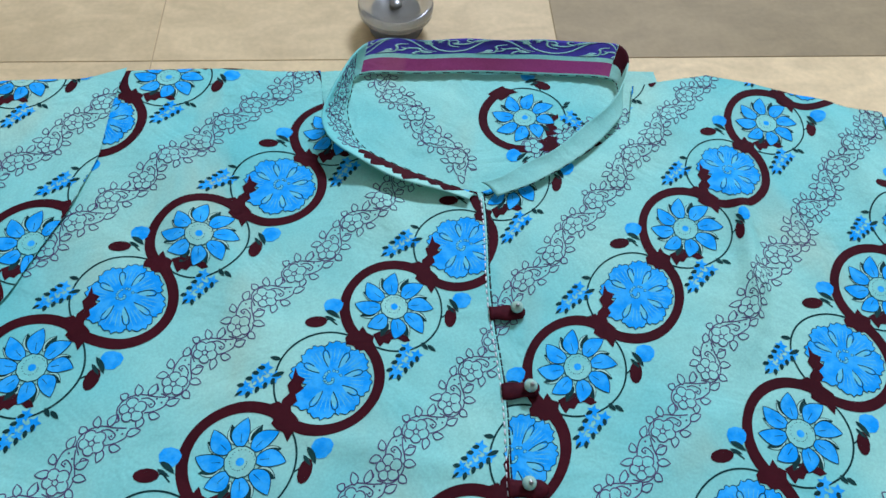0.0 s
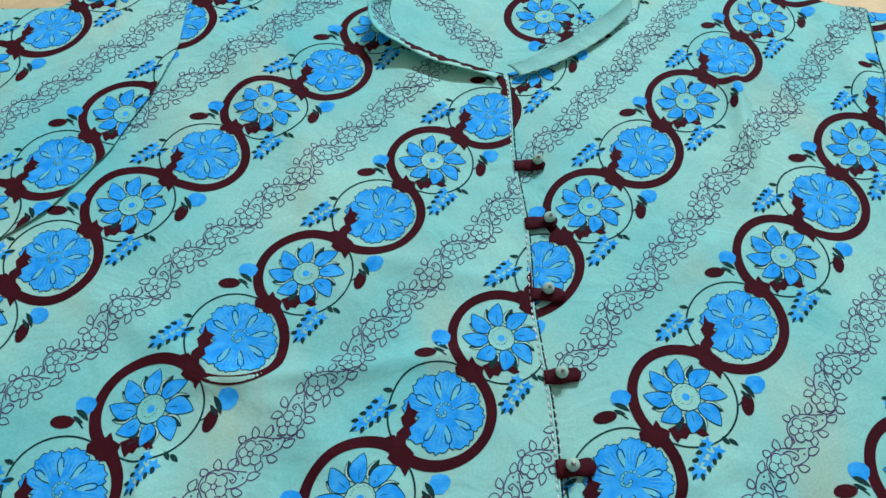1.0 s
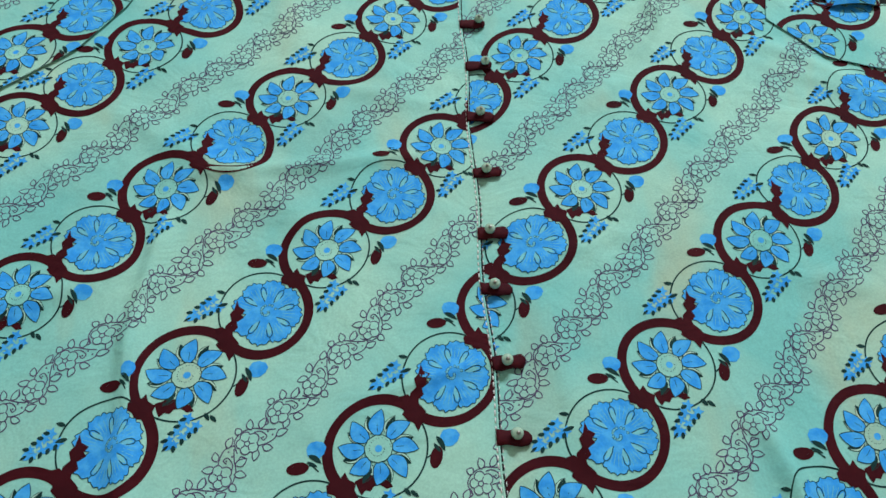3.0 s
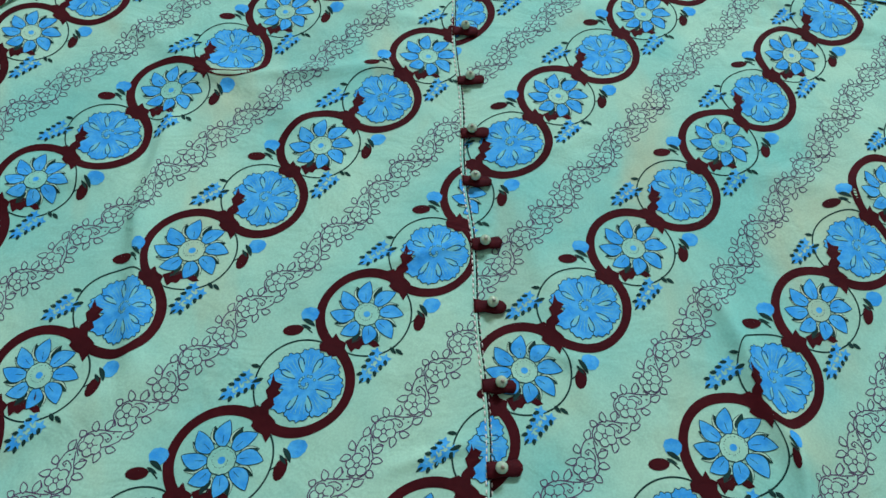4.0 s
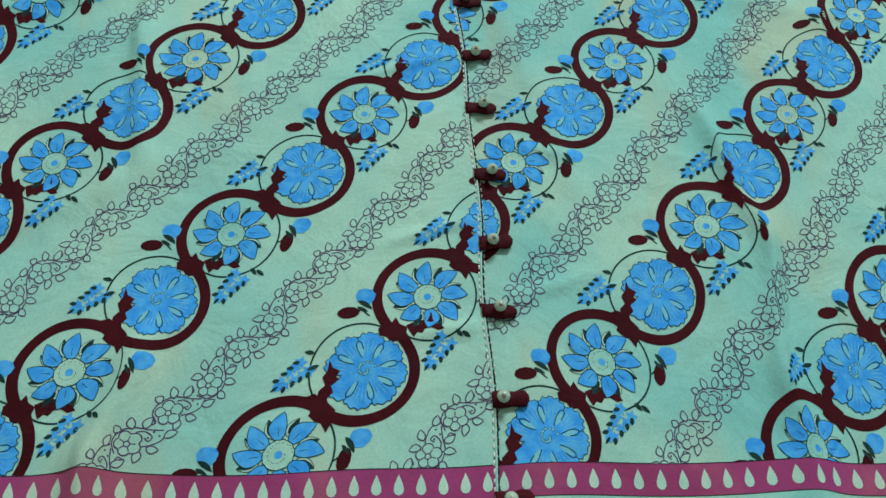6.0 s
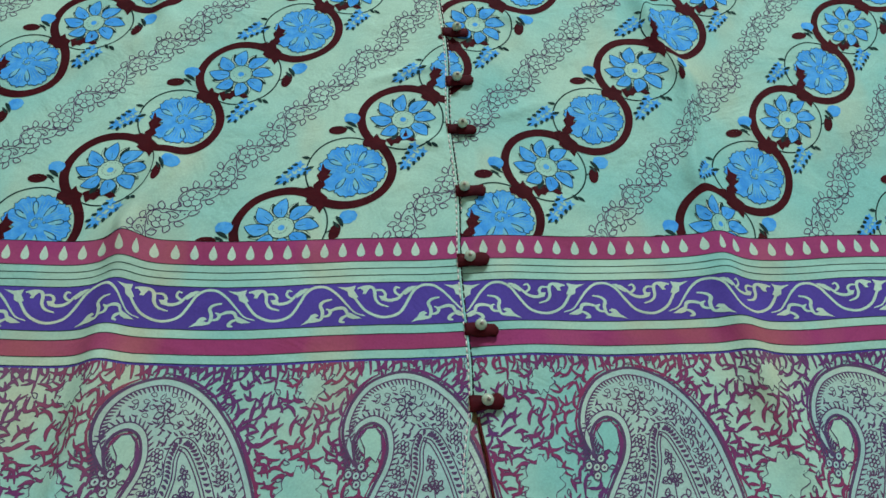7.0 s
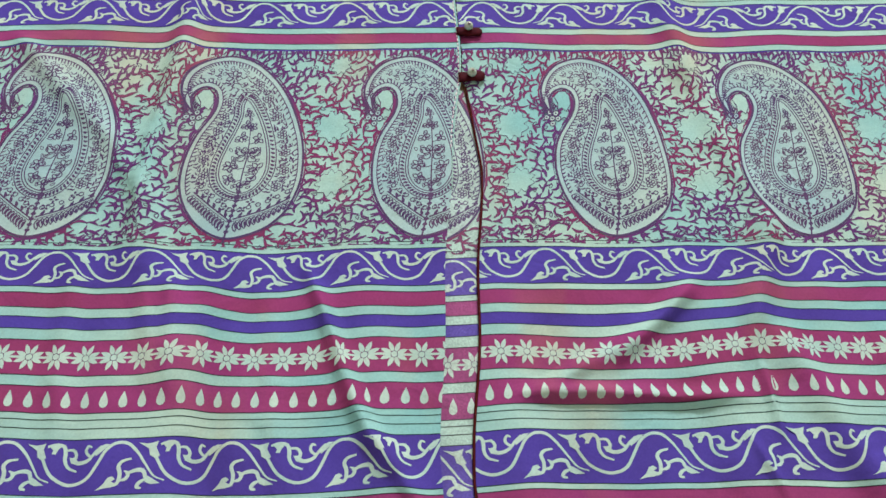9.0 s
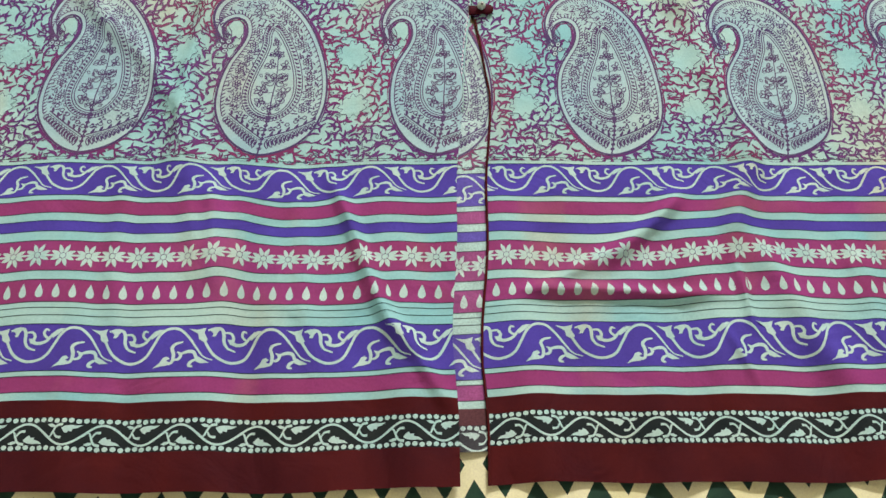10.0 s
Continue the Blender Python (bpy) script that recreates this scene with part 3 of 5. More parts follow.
def draw_scroll(pen, x0, x1, period, mid, high, ink=I_WHITE, way=1):
    """A running scroll: a wave that starts in a horn, with curled leaves over its valleys and under its crests. way: -1 runs it backwards."""
    k, kx, w = high / 62.0, period / 172.0, 0.00138 * high / 0.0195

    def at(pts, ox):
        p = np.asarray(pts, float)
        return np.c_[ox + way * p[:, 0] * kx, mid - p[:, 1] * k]

    wave = curve([(24, -16), (33, 0), (43, 13), (58, 22), (72, 25), (88, 22), (100, 14), (112, -4), (122, -20), (134, -29), (146, -31), (158, -28), (172, -16), (186, 2), (198, 16), (214, 22)], 80)
    stems = [([(33, -26), (46, -29), (57, -27), (60, -18), (60, -8), (66, 2), (80, 7)], 1.25), ([(62, -22), (72, -22), (77, -14), (73, -7), (84, -4), (97, -8), (106, -18), (116, -27)], 1.25),
             ([(104, -12), (97, -14), (92, -20), (95, -27), (101, -25)], 1.0), ([(132, 28), (144, 25), (147, 12), (144, 2), (150, -5), (163, -8)], 1.3), ([(147, 21), (156, 19), (160, 12), (153, 8)], 1.1),
             ([(156, 13), (170, 8), (182, 9), (188, 20), (203, 25)], 1.3), ([(187, 20), (178, 24), (174, 30), (181, 32)], 1.2)]
    blobs = [[(0, -30), (14, -28), (22, -29), (30, -31), (27, -22), (33, -11), (27, -7), (18, -12), (16, -21)], [(36, -27), (46, -29), (53, -26), (49, -22), (46, -16), (40, -16), (42, -21)], [(104, -18), (120, -29), (128, -29), (118, -20), (108, -13)],
             [(113, 34), (124, 25), (129, 17), (136, 15), (141, 19), (135, 22), (142, 25), (136, 30), (124, 31)], [(184, 14), (192, 17), (208, 26), (194, 27), (186, 24)], [(66, -12), (76, -12), (82, -3), (70, -4)]]
    x = x0
    while x < x1:
        pen.line(at(wave, x), np.r_[np.ones(60), np.linspace(1, 0.4, 20)] * w, ink, 1)
        for stem, ww in stems:
            pen.line(at(curve(stem, 16), x), (0.35 + 0.65 * np.sin(np.linspace(0.3, 3.0, 16))) * w * ww, ink, 2)
        for b in blobs:
            pen.blob(at(b, x), ink, 3)
        x += period


def draw_small_scroll(pen, x0, x1, period, mid, high, way=1):
    """The narrow scroll of the hem: an even wave with jagged leaves in its bends. way: -1 runs it backwards."""
    k, kx = high / 34.0, period / 132.0

    def at(pts, ox):
        p = np.asarray(pts, float)
        return np.c_[ox + way * p[:, 0] * kx, mid - p[:, 1] * k]

    t = np.linspace(-66, 66, 40)
    x = x0
    while x < x1:
        pen.line(at(np.c_[t, -14.5 * np.cos(t * 2 * np.pi / 132)], x), 0.0012, I_WHITE, 1)
        for o, f in ((0, 1), (66, -1)):
            for stem in ([(-34, 2), (-24, -4), (-18, 6), (-13, 13), (-3, 15)], [(-18, 4), (-12, -3), (-3, -4)]):
                p = np.asarray(stem, float)
                pen.line(at(curve(np.c_[o + p[:, 0], f * p[:, 1]], 10), x), np.linspace(0.0008, 0.0015, 10), I_WHITE, 2)
            for jag in ([(-8, 10), (-2, 2), (4, -2), (6, 4), (14, 2), (15, 8), (24, 10), (33, 17), (22, 16), (12, 17), (0, 15)], [(-16, 9), (-24, 9), (-32, 15), (-24, 17), (-16, 14)]):
                p = np.asarray(jag, float)
                p = p.mean(0) + (p - p.mean(0)) * (0.86, 0.66)
                pen.blob(at(np.c_[o + p[:, 0], f * p[:, 1]], x), I_WHITE, 2)
        x += period


def draw_beads(pen, x0, x1, step, y):
    x, i = x0, 0
    while x < x1:
        pen.blob(disc((x, y + 0.0003 * math.sin(i * 2.1)), 0.00155, 8, 0.00135), I_WHITE, 1)
        x, i = x + step, i + 1


PAISLEY = [(1000, 562), (985, 545), (972, 520), (970, 495), (978, 470), (995, 450), (1020, 439), (1048, 435), (1080, 441), (1112, 455), (1146, 480), (1180, 516), (1208, 560), (1230, 612), (1243, 662), (1250, 712), (1248, 755),
           (1238, 790), (1216, 820), (1182, 842), (1146, 852), (1112, 841), (1078, 814), (1049, 778), (1028, 740), (1016, 700), (1013, 655), (1018, 620), (1030, 590), (1042, 562), (1044, 538), (1034, 514), (1015, 504), (998, 511),
           (990, 528), (994, 546)]
TEAR = [(1098, 525), (1112, 531), (1130, 553), (1149, 585), (1166, 625), (1177, 665), (1180, 700), (1171, 730), (1152, 747), (1130, 748), (1105, 735), (1086, 708), (1080, 675), (1084, 640), (1092, 605), (1098, 570), (1095, 543)]


def inside(p, poly):
    a = np.asarray(poly)
    b = np.roll(a, -1, 0)
    cross = ((a[:, 1] > p[1]) != (b[:, 1] > p[1]))
    x = (b[:, 0] - a[:, 0]) * (p[1] - a[:, 1]) / np.where(cross, b[:, 1] - a[:, 1], 1) + a[:, 0]
    return bool(np.count_nonzero(cross & (p[0] < x)) % 2)


def draw_paisley(pen, rnd, ox=0.0):
    """One large paisley and the thicket of leaves beside it; sketch units, with the foot of its stem at 1146, 858."""
    def at(pts):
        p = np.asarray(pts, float)
        d = p[:, 1] - 650.0
        return np.c_[ox + 0.0120 + (p[:, 0] - 1146) * 0.000312 - 0.000060 * d, -0.4716 - 0.000326 * d + 1.3e-7 * d * d]

    def closed(pts, n):
        p = np.asarray(pts, float)
        return curve(np.concatenate([p, p[:1]]), n)[:-1]

    def inward(o):
        d = np.gradient(o, axis=0)
        d[0], d[-1] = o[1] - o[-1], o[0] - o[-2]
        d = d / np.maximum(np.hypot(*d.T), 1e-6)[:, None]
        m = np.c_[-d[:, 1], d[:, 0]]
        return (m if inside(o[90] + m[90] * 4, o) else -m), d

    def grow(shape, by):
        m = shape.mean(0)
        dd = shape - m
        return m + dd * (1 + by / np.maximum(np.hypot(*dd.T), 1e-6))[:, None]
    wide, fine = 369.0, 0.00065
    out = closed(PAISLEY, 300)
    nrm, tan = inward(out)
    hull = out + nrm * 5
    # the thicket: plum twigs with dark rims, bent and barbed, on the light cloth
    r2 = random.Random(21)
    blooms = [((920, 592), 33), ((942, 722), 29), ((905, 452), 20)]

    def light(shape, rim=2.0):
        shape = np.asarray(shape, float)
        pen.blob(at(grow(shape, rim)), I_VIO, 3)
        pen.blob(at(shape), I_MINT, 4)

    def stroke(pts, w):
        c = curve(pts, 9)
        w = np.interp(np.linspace(0, 1, 9), np.linspace(0, 1, len(w)), w)
        pen.line(at(c), (w + 1.4) * 0.00032, I_VIO, 1)
        pen.line(at(c), w * 0.00032, I_PLUM, 2)

    def taken(q):
        return any(inside(np.asarray(q) + (k * wide, 0), hull) for k in (-1, 0, 1))
    for row in range(24):
        for col in range(18):
            q = np.array([830 + (col + 0.5 * (row % 2)) * wide / 18, 424 + row * 19.6]) + (r2.uniform(-5, 5), r2.uniform(-4, 4))
            if taken(q) or any(np.hypot(*(q - np.array(o))) < r * 0.9 for o, r in blooms):
                continue
            a = 1.9 * math.sin(q[0] * 0.019) + 2.0 * math.sin(q[1] * 0.023 + 1.0) + r2.uniform(-0.7, 0.7)
            d1 = np.array([math.cos(a), math.sin(a)])
            s1 = np.array([-d1[1], d1[0]])
            half, bow = r2.uniform(10, 16), r2.uniform(-9, 9)
            fat = r2.uniform(3.4, 6.6)
            stroke([q - d1 * half, q - d1 * half * 0.3 + s1 * bow, q + d1 * half * 0.4 + s1 * bow * 0.6, q + d1 * half - s1 * bow * 0.4], [1.0, fat * 0.8, fat, 2.5, 0.8])
            for side in (-1, 1):
                if r2.random() < 0.65:
                    f = q + d1 * r2.uniform(-6, 6) + s1 * bow * 0.7
                    stroke([f, f + s1 * side * 6 + d1 * 3, f + s1 * side * r2.uniform(9, 14) + d1 * r2.uniform(4, 9)], [3.4, 2.4, 0.8])
            if r2.random() < 0.35:
                pen.ring(at(leaf(q + s1 * 9, q + s1 * 10 + d1 * 12, 5.5, 1.5, 6)), 0.0005, I_VIO, 2)
    # a plum border that swells and thins round the paisley
    skin = out - nrm * 5
    pen.line(at(np.concatenate([skin, skin[:1]])), 0.0009 * (1.1 + 0.7 * np.sin(np.arange(len(skin) + 1) * 0.21) + 0.5 * np.sin(np.arange(len(skin) + 1) * 0.083)), I_PLUM, 2)
    # open flowers with jagged petals
    for q, r in blooms:
        t = np.linspace(0, 2 * np.pi, 54, endpoint=False)
        rad = r * (0.74 + 0.30 * np.abs(np.sin(4.5 * t + 0.3)) ** 1.4 + 0.06 * np.sin(13 * t))
        light(np.c_[q[0] + rad * np.cos(t), q[1] + rad * np.sin(t)], 1.6)
    # combs of twigs that hang over the paisley's shoulder, and along the head
    for j in range(62, 124, 3):
        f = out[j] - nrm[j] * 12
        stroke([f, f - nrm[j] * 10 + tan[j] * 3, f - nrm[j] * 19 + tan[j] * 8], [1.5, 5.0, 1.0])
    for i in range(30):
        x = 830 + i * wide / 30
        if not taken((x, 440)):
            stroke([(x, 418), (x + 3, 428), (x + r2.uniform(-4, 8), 438)], [4.0, 3.0, 1.0])
    # the paisley's own ground, and the rosettes in its hook
    cell = 3.5
    gx, gy = np.arange(964, 1256, cell), np.arange(430, 866, cell)
    held = np.array([[inside((x + cell / 2, y + cell / 2), out) for x in gx] for y in gy])
    r, c = np.nonzero(held)
    n = len(gx) + 1
    pts = np.stack(np.meshgrid(np.append(gx, gx[-1] + cell), np.append(gy, gy[-1] + cell)), -1).reshape(-1, 2)
    q = r * n + c
    used, faces = np.unique(np.stack([q, q + 1, q + n + 1, q + n], -1), return_inverse=True)
    pen.add(at(pts[used]), faces.reshape(-1, 4), I_MILK, 4)
    light(np.array([(1000, 524), (1008, 512), (1020, 511), (1030, 521), (1035, 540), (1029, 556), (1019, 548), (1012, 552), (1010, 538)], float), 2.0)
    for q in ((996, 560), (1008, 562), (1002, 574), (990, 572), (1014, 574), (1004, 586)):
        pen.blob(at(disc(q, 7.0, 9)), I_MILK, 5)
        pen.ring(at(disc(q, 6.0, 9)), 0.0007, I_VIO, 6)
        pen.blob(at(disc(q, 2.2, 6)), I_VIO, 6)
    pen.line(at(np.concatenate([out, out[:2]])), 0.0014, I_VIO, 6)
    # an inner line with a comb of short teeth
    rim = out + nrm * 10
    ok = np.array([p[1] < 752 for p in rim])
    for i in range(len(rim) - 1):
        if ok[i] and ok[i + 1]:
            pen.line(at(rim[i:i + 2]), fine, I_VIO, 5)
        if ok[i] and i % 2 == 0:
            b = out[i] + nrm[i] * 18 + tan[i] * 4
            pen.line(at([rim[i], (rim[i] + b) / 2, b]), [0.0010, 0.0009, 0.0005], I_VIO, 5)
    # the drop in the middle: two lines, a braid round them and a third
    tear = closed(TEAR, 150)
    tn, tt = inward(tear)
    for off, w in ((5, fine), (0, 0.0007), (-13, fine)):
        c = tear + tn * off
        pen.line(at(np.concatenate([c, c[:2]])), w, I_VIO, 6)
    for i in range(0, 149, 2):
        a, b = tear[i] - tn[i] * 3, tear[i] - tn[i] * 11 + tt[i] * 4
        pen.line(at(curve([a, (a + b) / 2 + tt[i] * 2, b], 5)), [0.0006, 0.0014, 0.0016, 0.0012, 0.0005], I_VIO, 6)
    ring, core = tear - tn * 14, tear + tn * 9

    def in_field(p):
        return p[1] < 742 and inside(p, out) and not inside(p, ring) and float(np.min(np.hypot(*(out - p).T))) > 17.5
    # rosettes between drop and rim, with pairs of leaves between them
    rose = [(1148, 528), (1172, 566), (1190, 607), (1205, 648), (1212, 690), (1207, 728), (1068, 538), (1066, 572), (1060, 605), (1047, 634), (1049, 668), (1060, 706), (1120, 496)]
    for q in rose:
        q = np.array(q, float)
        for i in range(6):
            a = i * math.pi / 3 + 0.3
            pen.ring(at(disc(q + 6.4 * np.array([math.cos(a), math.sin(a)]), 3.4, 7)), fine, I_VIO, 6)
        pen.ring(at(disc(q, 2.6, 7)), 0.0006, I_VIO, 6)
        for i in range(12):
            a = i * 0.5236 + 0.1
            b = q + np.array([math.cos(a), math.sin(a)]) * 12.5
            f = q + np.array([math.cos(a + 0.3), math.sin(a + 0.3)]) * rnd.uniform(18, 22)
            if in_field(f):
                pen.line(at(curve([b, (b + f) / 2 + 1.5, f], 5)), [0.0003, 0.0008, 0.0010, 0.0008, 0.0003], I_VIO, 5)
    placed = [np.array(q, float) for q in rose]
    for i in range(3600):
        q = np.array([rnd.uniform(975, 1245), rnd.uniform(445, 738)])
        if not in_field(q) or min(float(np.hypot(*(q - p))) for p in placed) < 6.2 or any(np.hypot(*(q - np.array(p))) < 12 for p in rose):
            continue
        placed.append(q)
        a = math.atan2(q[1] - 640, q[0] - 1110) + rnd.choice((0.9, -0.9, 2.2))
        e = q + 10 * np.array([math.cos(a), math.sin(a)])
        if in_field(e):
            if i % 3 == 0:
                pen.ring(at(leaf(q, e, 5.5, 1.0, 6)), 0.00045, I_VIO, 5)
            else:
                pen.line(at(curve([q, (q + e) / 2 + (1.5, 1.5), e], 5)), [0.0004, 0.0009, 0.0010, 0.0008, 0.0003], I_VIO, 5)
    held_core = []
    for i in range(700):
        q = np.array([rnd.uniform(1080, 1180), rnd.uniform(540, 745)])
        if inside(q, core) and all(np.hypot(*(q - p)) > 9.5 for p in held_core) and abs(q[0] - 1131) > 5:
            held_core.append(q)
            a = (-0.6 if q[0] > 1131 else -2.5) + rnd.uniform(-0.6, 0.6)
            e = q + 10 * np.array([math.cos(a), math.sin(a)])
            if inside(e, core):
                pen.ring(at(leaf(q, e, 5.0, 1.2, 6)), 0.0005, I_VIO, 5)
    # the large flower in the head
    for i in range(7):
        a = i * 0.897
        d = np.array([math.cos(a), math.sin(a)])
        pen.ring(at(leaf(np.array((1062.0, 482)) + d * 3, np.array((1062.0, 482)) + d * 17, 9, 1.5, 7)), 0.0006, I_VIO, 7)
    # the small tree in the drop
    stem = curve([(1146, 862), (1145, 800), (1141, 745), (1134, 700), (1131, 655), (1126, 610), (1117, 558)], 30)
    pen.line(at(stem), np.linspace(0.0011, 0.0005, 30), I_VIO, 7)
    for i in range(2, 11):
        pen.blob(at(disc(stem[i], 5.0, 8, 4.0)), I_VIO, 7)
    for q, r in (((1131, 652), 0), ((1106, 684), 15), ((1157, 686), 16), ((1110, 714), 14), ((1156, 716), 14), ((1110, 616), 13), ((1146, 618), 13), ((1114, 588), 11), ((1128, 592), 10), ((1134, 730), 11), ((1112, 562), 9)):
        q = np.array(q, float)
        for i in range(5):
            a = i * 2 * math.pi / 5 + 0.3 * q[0]
            e = np.array([math.cos(a), math.sin(a)])
            f = q + e * r
            if r and inside(f, core):
                pen.ring(at(leaf(q + e * 1.5, f, r * 0.55, 0.6, 7)), 0.0007, I_VIO, 7)
        if r:
            p = stem[int(np.argmin(np.hypot(*(stem - q - (0, 8)).T)))]
            pen.line(at(curve([p, (p + q) / 2 + (0, 4), q], 6)), 0.0005, I_VIO, 7)
    for a, ln in ((-0.45, 27), (-2.7, 27), (0.55, 24), (2.6, 24), (-1.1, 18), (-2.05, 18)):
        e = np.array([math.cos(a), math.sin(a)])
        o = np.array((1131.0, 655))
        pen.ring(at(leaf(o + e * 4, o + e * ln, 13, 3 if math.cos(a) > 0 else -3, 9)), 0.00065, I_VIO, 7)
        pen.line(at([o + e * 6, o + e * ln * 0.5, o + e * ln * 0.75]), 0.00045, I_VIO, 7)
    # rows of leaves along the foot, on either side of the stem
    for side, pts in ((-1, [(1142, 808), (1100, 778), (1056, 744)]), (1, [(1150, 806), (1196, 784), (1242, 752)])):
        c = curve(pts, 13)
        pen.line(at(c), 0.0009, I_VIO, 7)
        pen.line(at(c + (0, 6)), 0.0004, I_VIO, 7)
        for i, q in enumerate(c[1:]):
            lo = leaf(q + (0, 9), q + np.array((side * 4, 32 - 1.0 * i)), 8, 1.5, 7)
            pen.ring(at(lo), 0.0008, I_VIO, 7)
            pen.line(at([q + (0, 14), q + np.array((side * 1.5, 18)), q + np.array((side * 3, 24))]), [0.0006, 0.0014, 0.0005], I_VIO, 7)
            hi = q + np.array((side * 5, -15))
            if i % 2 == 0:
                pen.blob(at(leaf(q, hi, 6, 1, 6)), I_VIO, 7)
                pen.ring(at(disc(hi + (side * -7, -4), 4.5, 7)), fine, I_VIO, 7)
    for x, y in ((1118, 766), (1170, 764), (1086, 752), (1205, 752), (1130, 782), (1160, 782)):
        for i in range(4):
            e = np.array([math.cos(i * 1.571 + 0.4 * x), math.sin(i * 1.571 + 0.4 * x)])
            pen.blob(at(leaf(np.array((x, y)) + e * 1.5, np.array((x, y)) + e * 9, 4.5, 0.5, 6)), I_VIO, 7)


PAISLEY_PRINT = Pen()
draw_paisley(PAISLEY_PRINT, random.Random(5))


# where each panel's prints start and how far they lie apart: scrolls, hem scroll, stars, drops, paisleys
LEFT_PRINT = {"scroll": [(-0.4756, 0.0575, 1), (-0.4603, 0.0560, 1), (-0.4660, 0.0567, 1)], "hem": (-0.4704, 0.0412, 1), "stars": (-0.4109, 0.0149), "drops": [(-0.4276, 0.00994), (-0.4187, 0.0098)], "paisley": (-0.4965, 0.1155)}
RIGHT_PRINT = {"scroll": [(0.0045, 0.0578, -1), (-0.0634, 0.0550, 1), (-0.0870, 0.0602, 1)], "hem": (-0.0394, 0.0412, -1), "stars": (-0.0242, 0.0147), "drops": [(-0.0232, 0.0103), (-0.0210, 0.0097)], "paisley": (-0.0370, 0.1185)}


def draw_borders(cloth, x0, x1, plan):
    pen = Pen()
    for (start, step), mid in zip(plan["drops"], (-0.3250, -0.6278)):
        draw_drops(pen, start, x1, step, mid, 0.0090)
    for y in (-0.3364, -0.3406, -0.6380, -0.6425):
        pen.line(np.c_[np.linspace(x0, x1, 220), np.full(220, y)], 0.00045, I_GREEN, 1)
    for (start, step, way), mid, high in zip(plan["scroll"], (-0.3570, -0.5515, -0.6612), (0.0205, 0.0195, 0.0225)):
        draw_scroll(pen, start, x1 + 0.07, step, mid, high, I_WHITE, way)
    start, step = plan["stars"]
    draw_stars(pen, start, x1, step, -0.6047)
    start, step, way = plan["hem"]
    draw_small_scroll(pen, start, x1 + 0.05, step, -0.7105, 0.0125, way)
    for y in (-0.7030, -0.7178):
        draw_beads(pen, x0, x1, 0.0039, y)
    # dark edges of the printed stripes
    for top, ink in BANDS[:-3]:
        if top == -0.3892:
            continue
        pen.line(np.c_[np.linspace(x0, x1, 220), np.full(220, top)], 0.0004, I_GREEN, 1)
    pen.stamp(cloth, lambda p: p)
    x, step = plan["paisley"]
    while x < x1 + 0.10:
        PAISLEY_PRINT.stamp(cloth, lambda p, x=x: np.c_[p[:, 0] + x, np.clip(p[:, 1], -0.5375, -0.3892)])
        x += step

# ---------------------------------------------------------------- room


def box(bm, x0, x1, y0, y1, z0, z1):
    v = [bm.verts.new((x, y, z)) for z in (z0, z1) for x, y in ((x0, y0), (x1, y0), (x1, y1), (x0, y1))]
    for f in ((3, 2, 1, 0), (4, 5, 6, 7), (0, 1, 5, 4), (1, 2, 6, 5), (2, 3, 7, 6), (3, 0, 4, 7)):
        bm.faces.new([v[i] for i in f])


def part(name, bm, mat, parent=None, label="", smooth=False):
    me = bpy.data.meshes.new(name)
    bmesh.ops.recalc_face_normals(bm, faces=bm.faces)
    bm.to_mesh(me)
    bm.free()
    me.materials.append(mat)
    if smooth:
        me.polygons.foreach_set("use_smooth", np.ones(len(me.polygons), dtype=bool))
    ob = new(name, me)
    ob.parent = parent
    if label:
        tagged(ob, label)
    return ob


PLASTER = material("white_plaster", (0.74, 0.73, 0.69), 0.9, size=3, bump=0.1)
GROUT = material("tile_joint", (0.50, 0.38, 0.20), 0.9, size=40)


def stone(name, a, b):
    """Polished beige stone with cloudy bands and fine veins."""
    m = material(name, a, 0.62, b, 11.0, bump=0.04, spec=0.22, fine=0.05, low=0.3, high=0.7)
    n, l = m.node_tree.nodes, m.node_tree.links
    p = n["Principled BSDF"]
    old = p.inputs["Base Color"].links[0].from_socket
    co = n.new("ShaderNodeTexCoord")
    mp = n.new("ShaderNodeMapping")
    mp.inputs["Scale"].default_value = (14, 26, 9)
    info = n.new("ShaderNodeObjectInfo")
    add = n.new("ShaderNodeVectorMath")
    add.operation = "ADD"
    l.new(co.outputs["Object"], add.inputs[0])
    l.new(info.outputs["Random"], add.inputs[1])
    l.new(add.outputs[0], mp.inputs[0])
    v = n.new("ShaderNodeTexNoise")
    v.inputs["Scale"].default_value, v.inputs["Detail"].default_value, v.inputs["Distortion"].default_value = 1.6, 6, 1.4
    l.new(mp.outputs[0], v.inputs["Vector"])
    r = n.new("ShaderNodeMapRange")
    r.inputs[1].default_value, r.inputs[2].default_value, r.inputs[3].default_value, r.inputs[4].default_value = 0.35, 0.62, 0.90, 1.05
    l.new(v.outputs["Fac"], r.inputs[0])
    rnd = n.new("ShaderNodeMapRange")
    rnd.inputs[3].default_value, rnd.inputs[4].default_value = 0.86, 1.06
    l.new(info.outputs["Random"], rnd.inputs[0])
    k = n.new("ShaderNodeMath")
    k.operation = "MULTIPLY"
    l.new(r.outputs[0], k.inputs[0])
    l.new(rnd.outputs[0], k.inputs[1])
    s = n.new("ShaderNodeVectorMath")
    s.operation = "SCALE"
    l.new(old, s.inputs[0])
    l.new(k.outputs[0], s.inputs["Scale"])
    l.new(s.outputs[0], p.inputs["Base Color"])
    return m


STONE = stone("beige_stone", (0.75, 0.58, 0.30), (0.63, 0.48, 0.235))

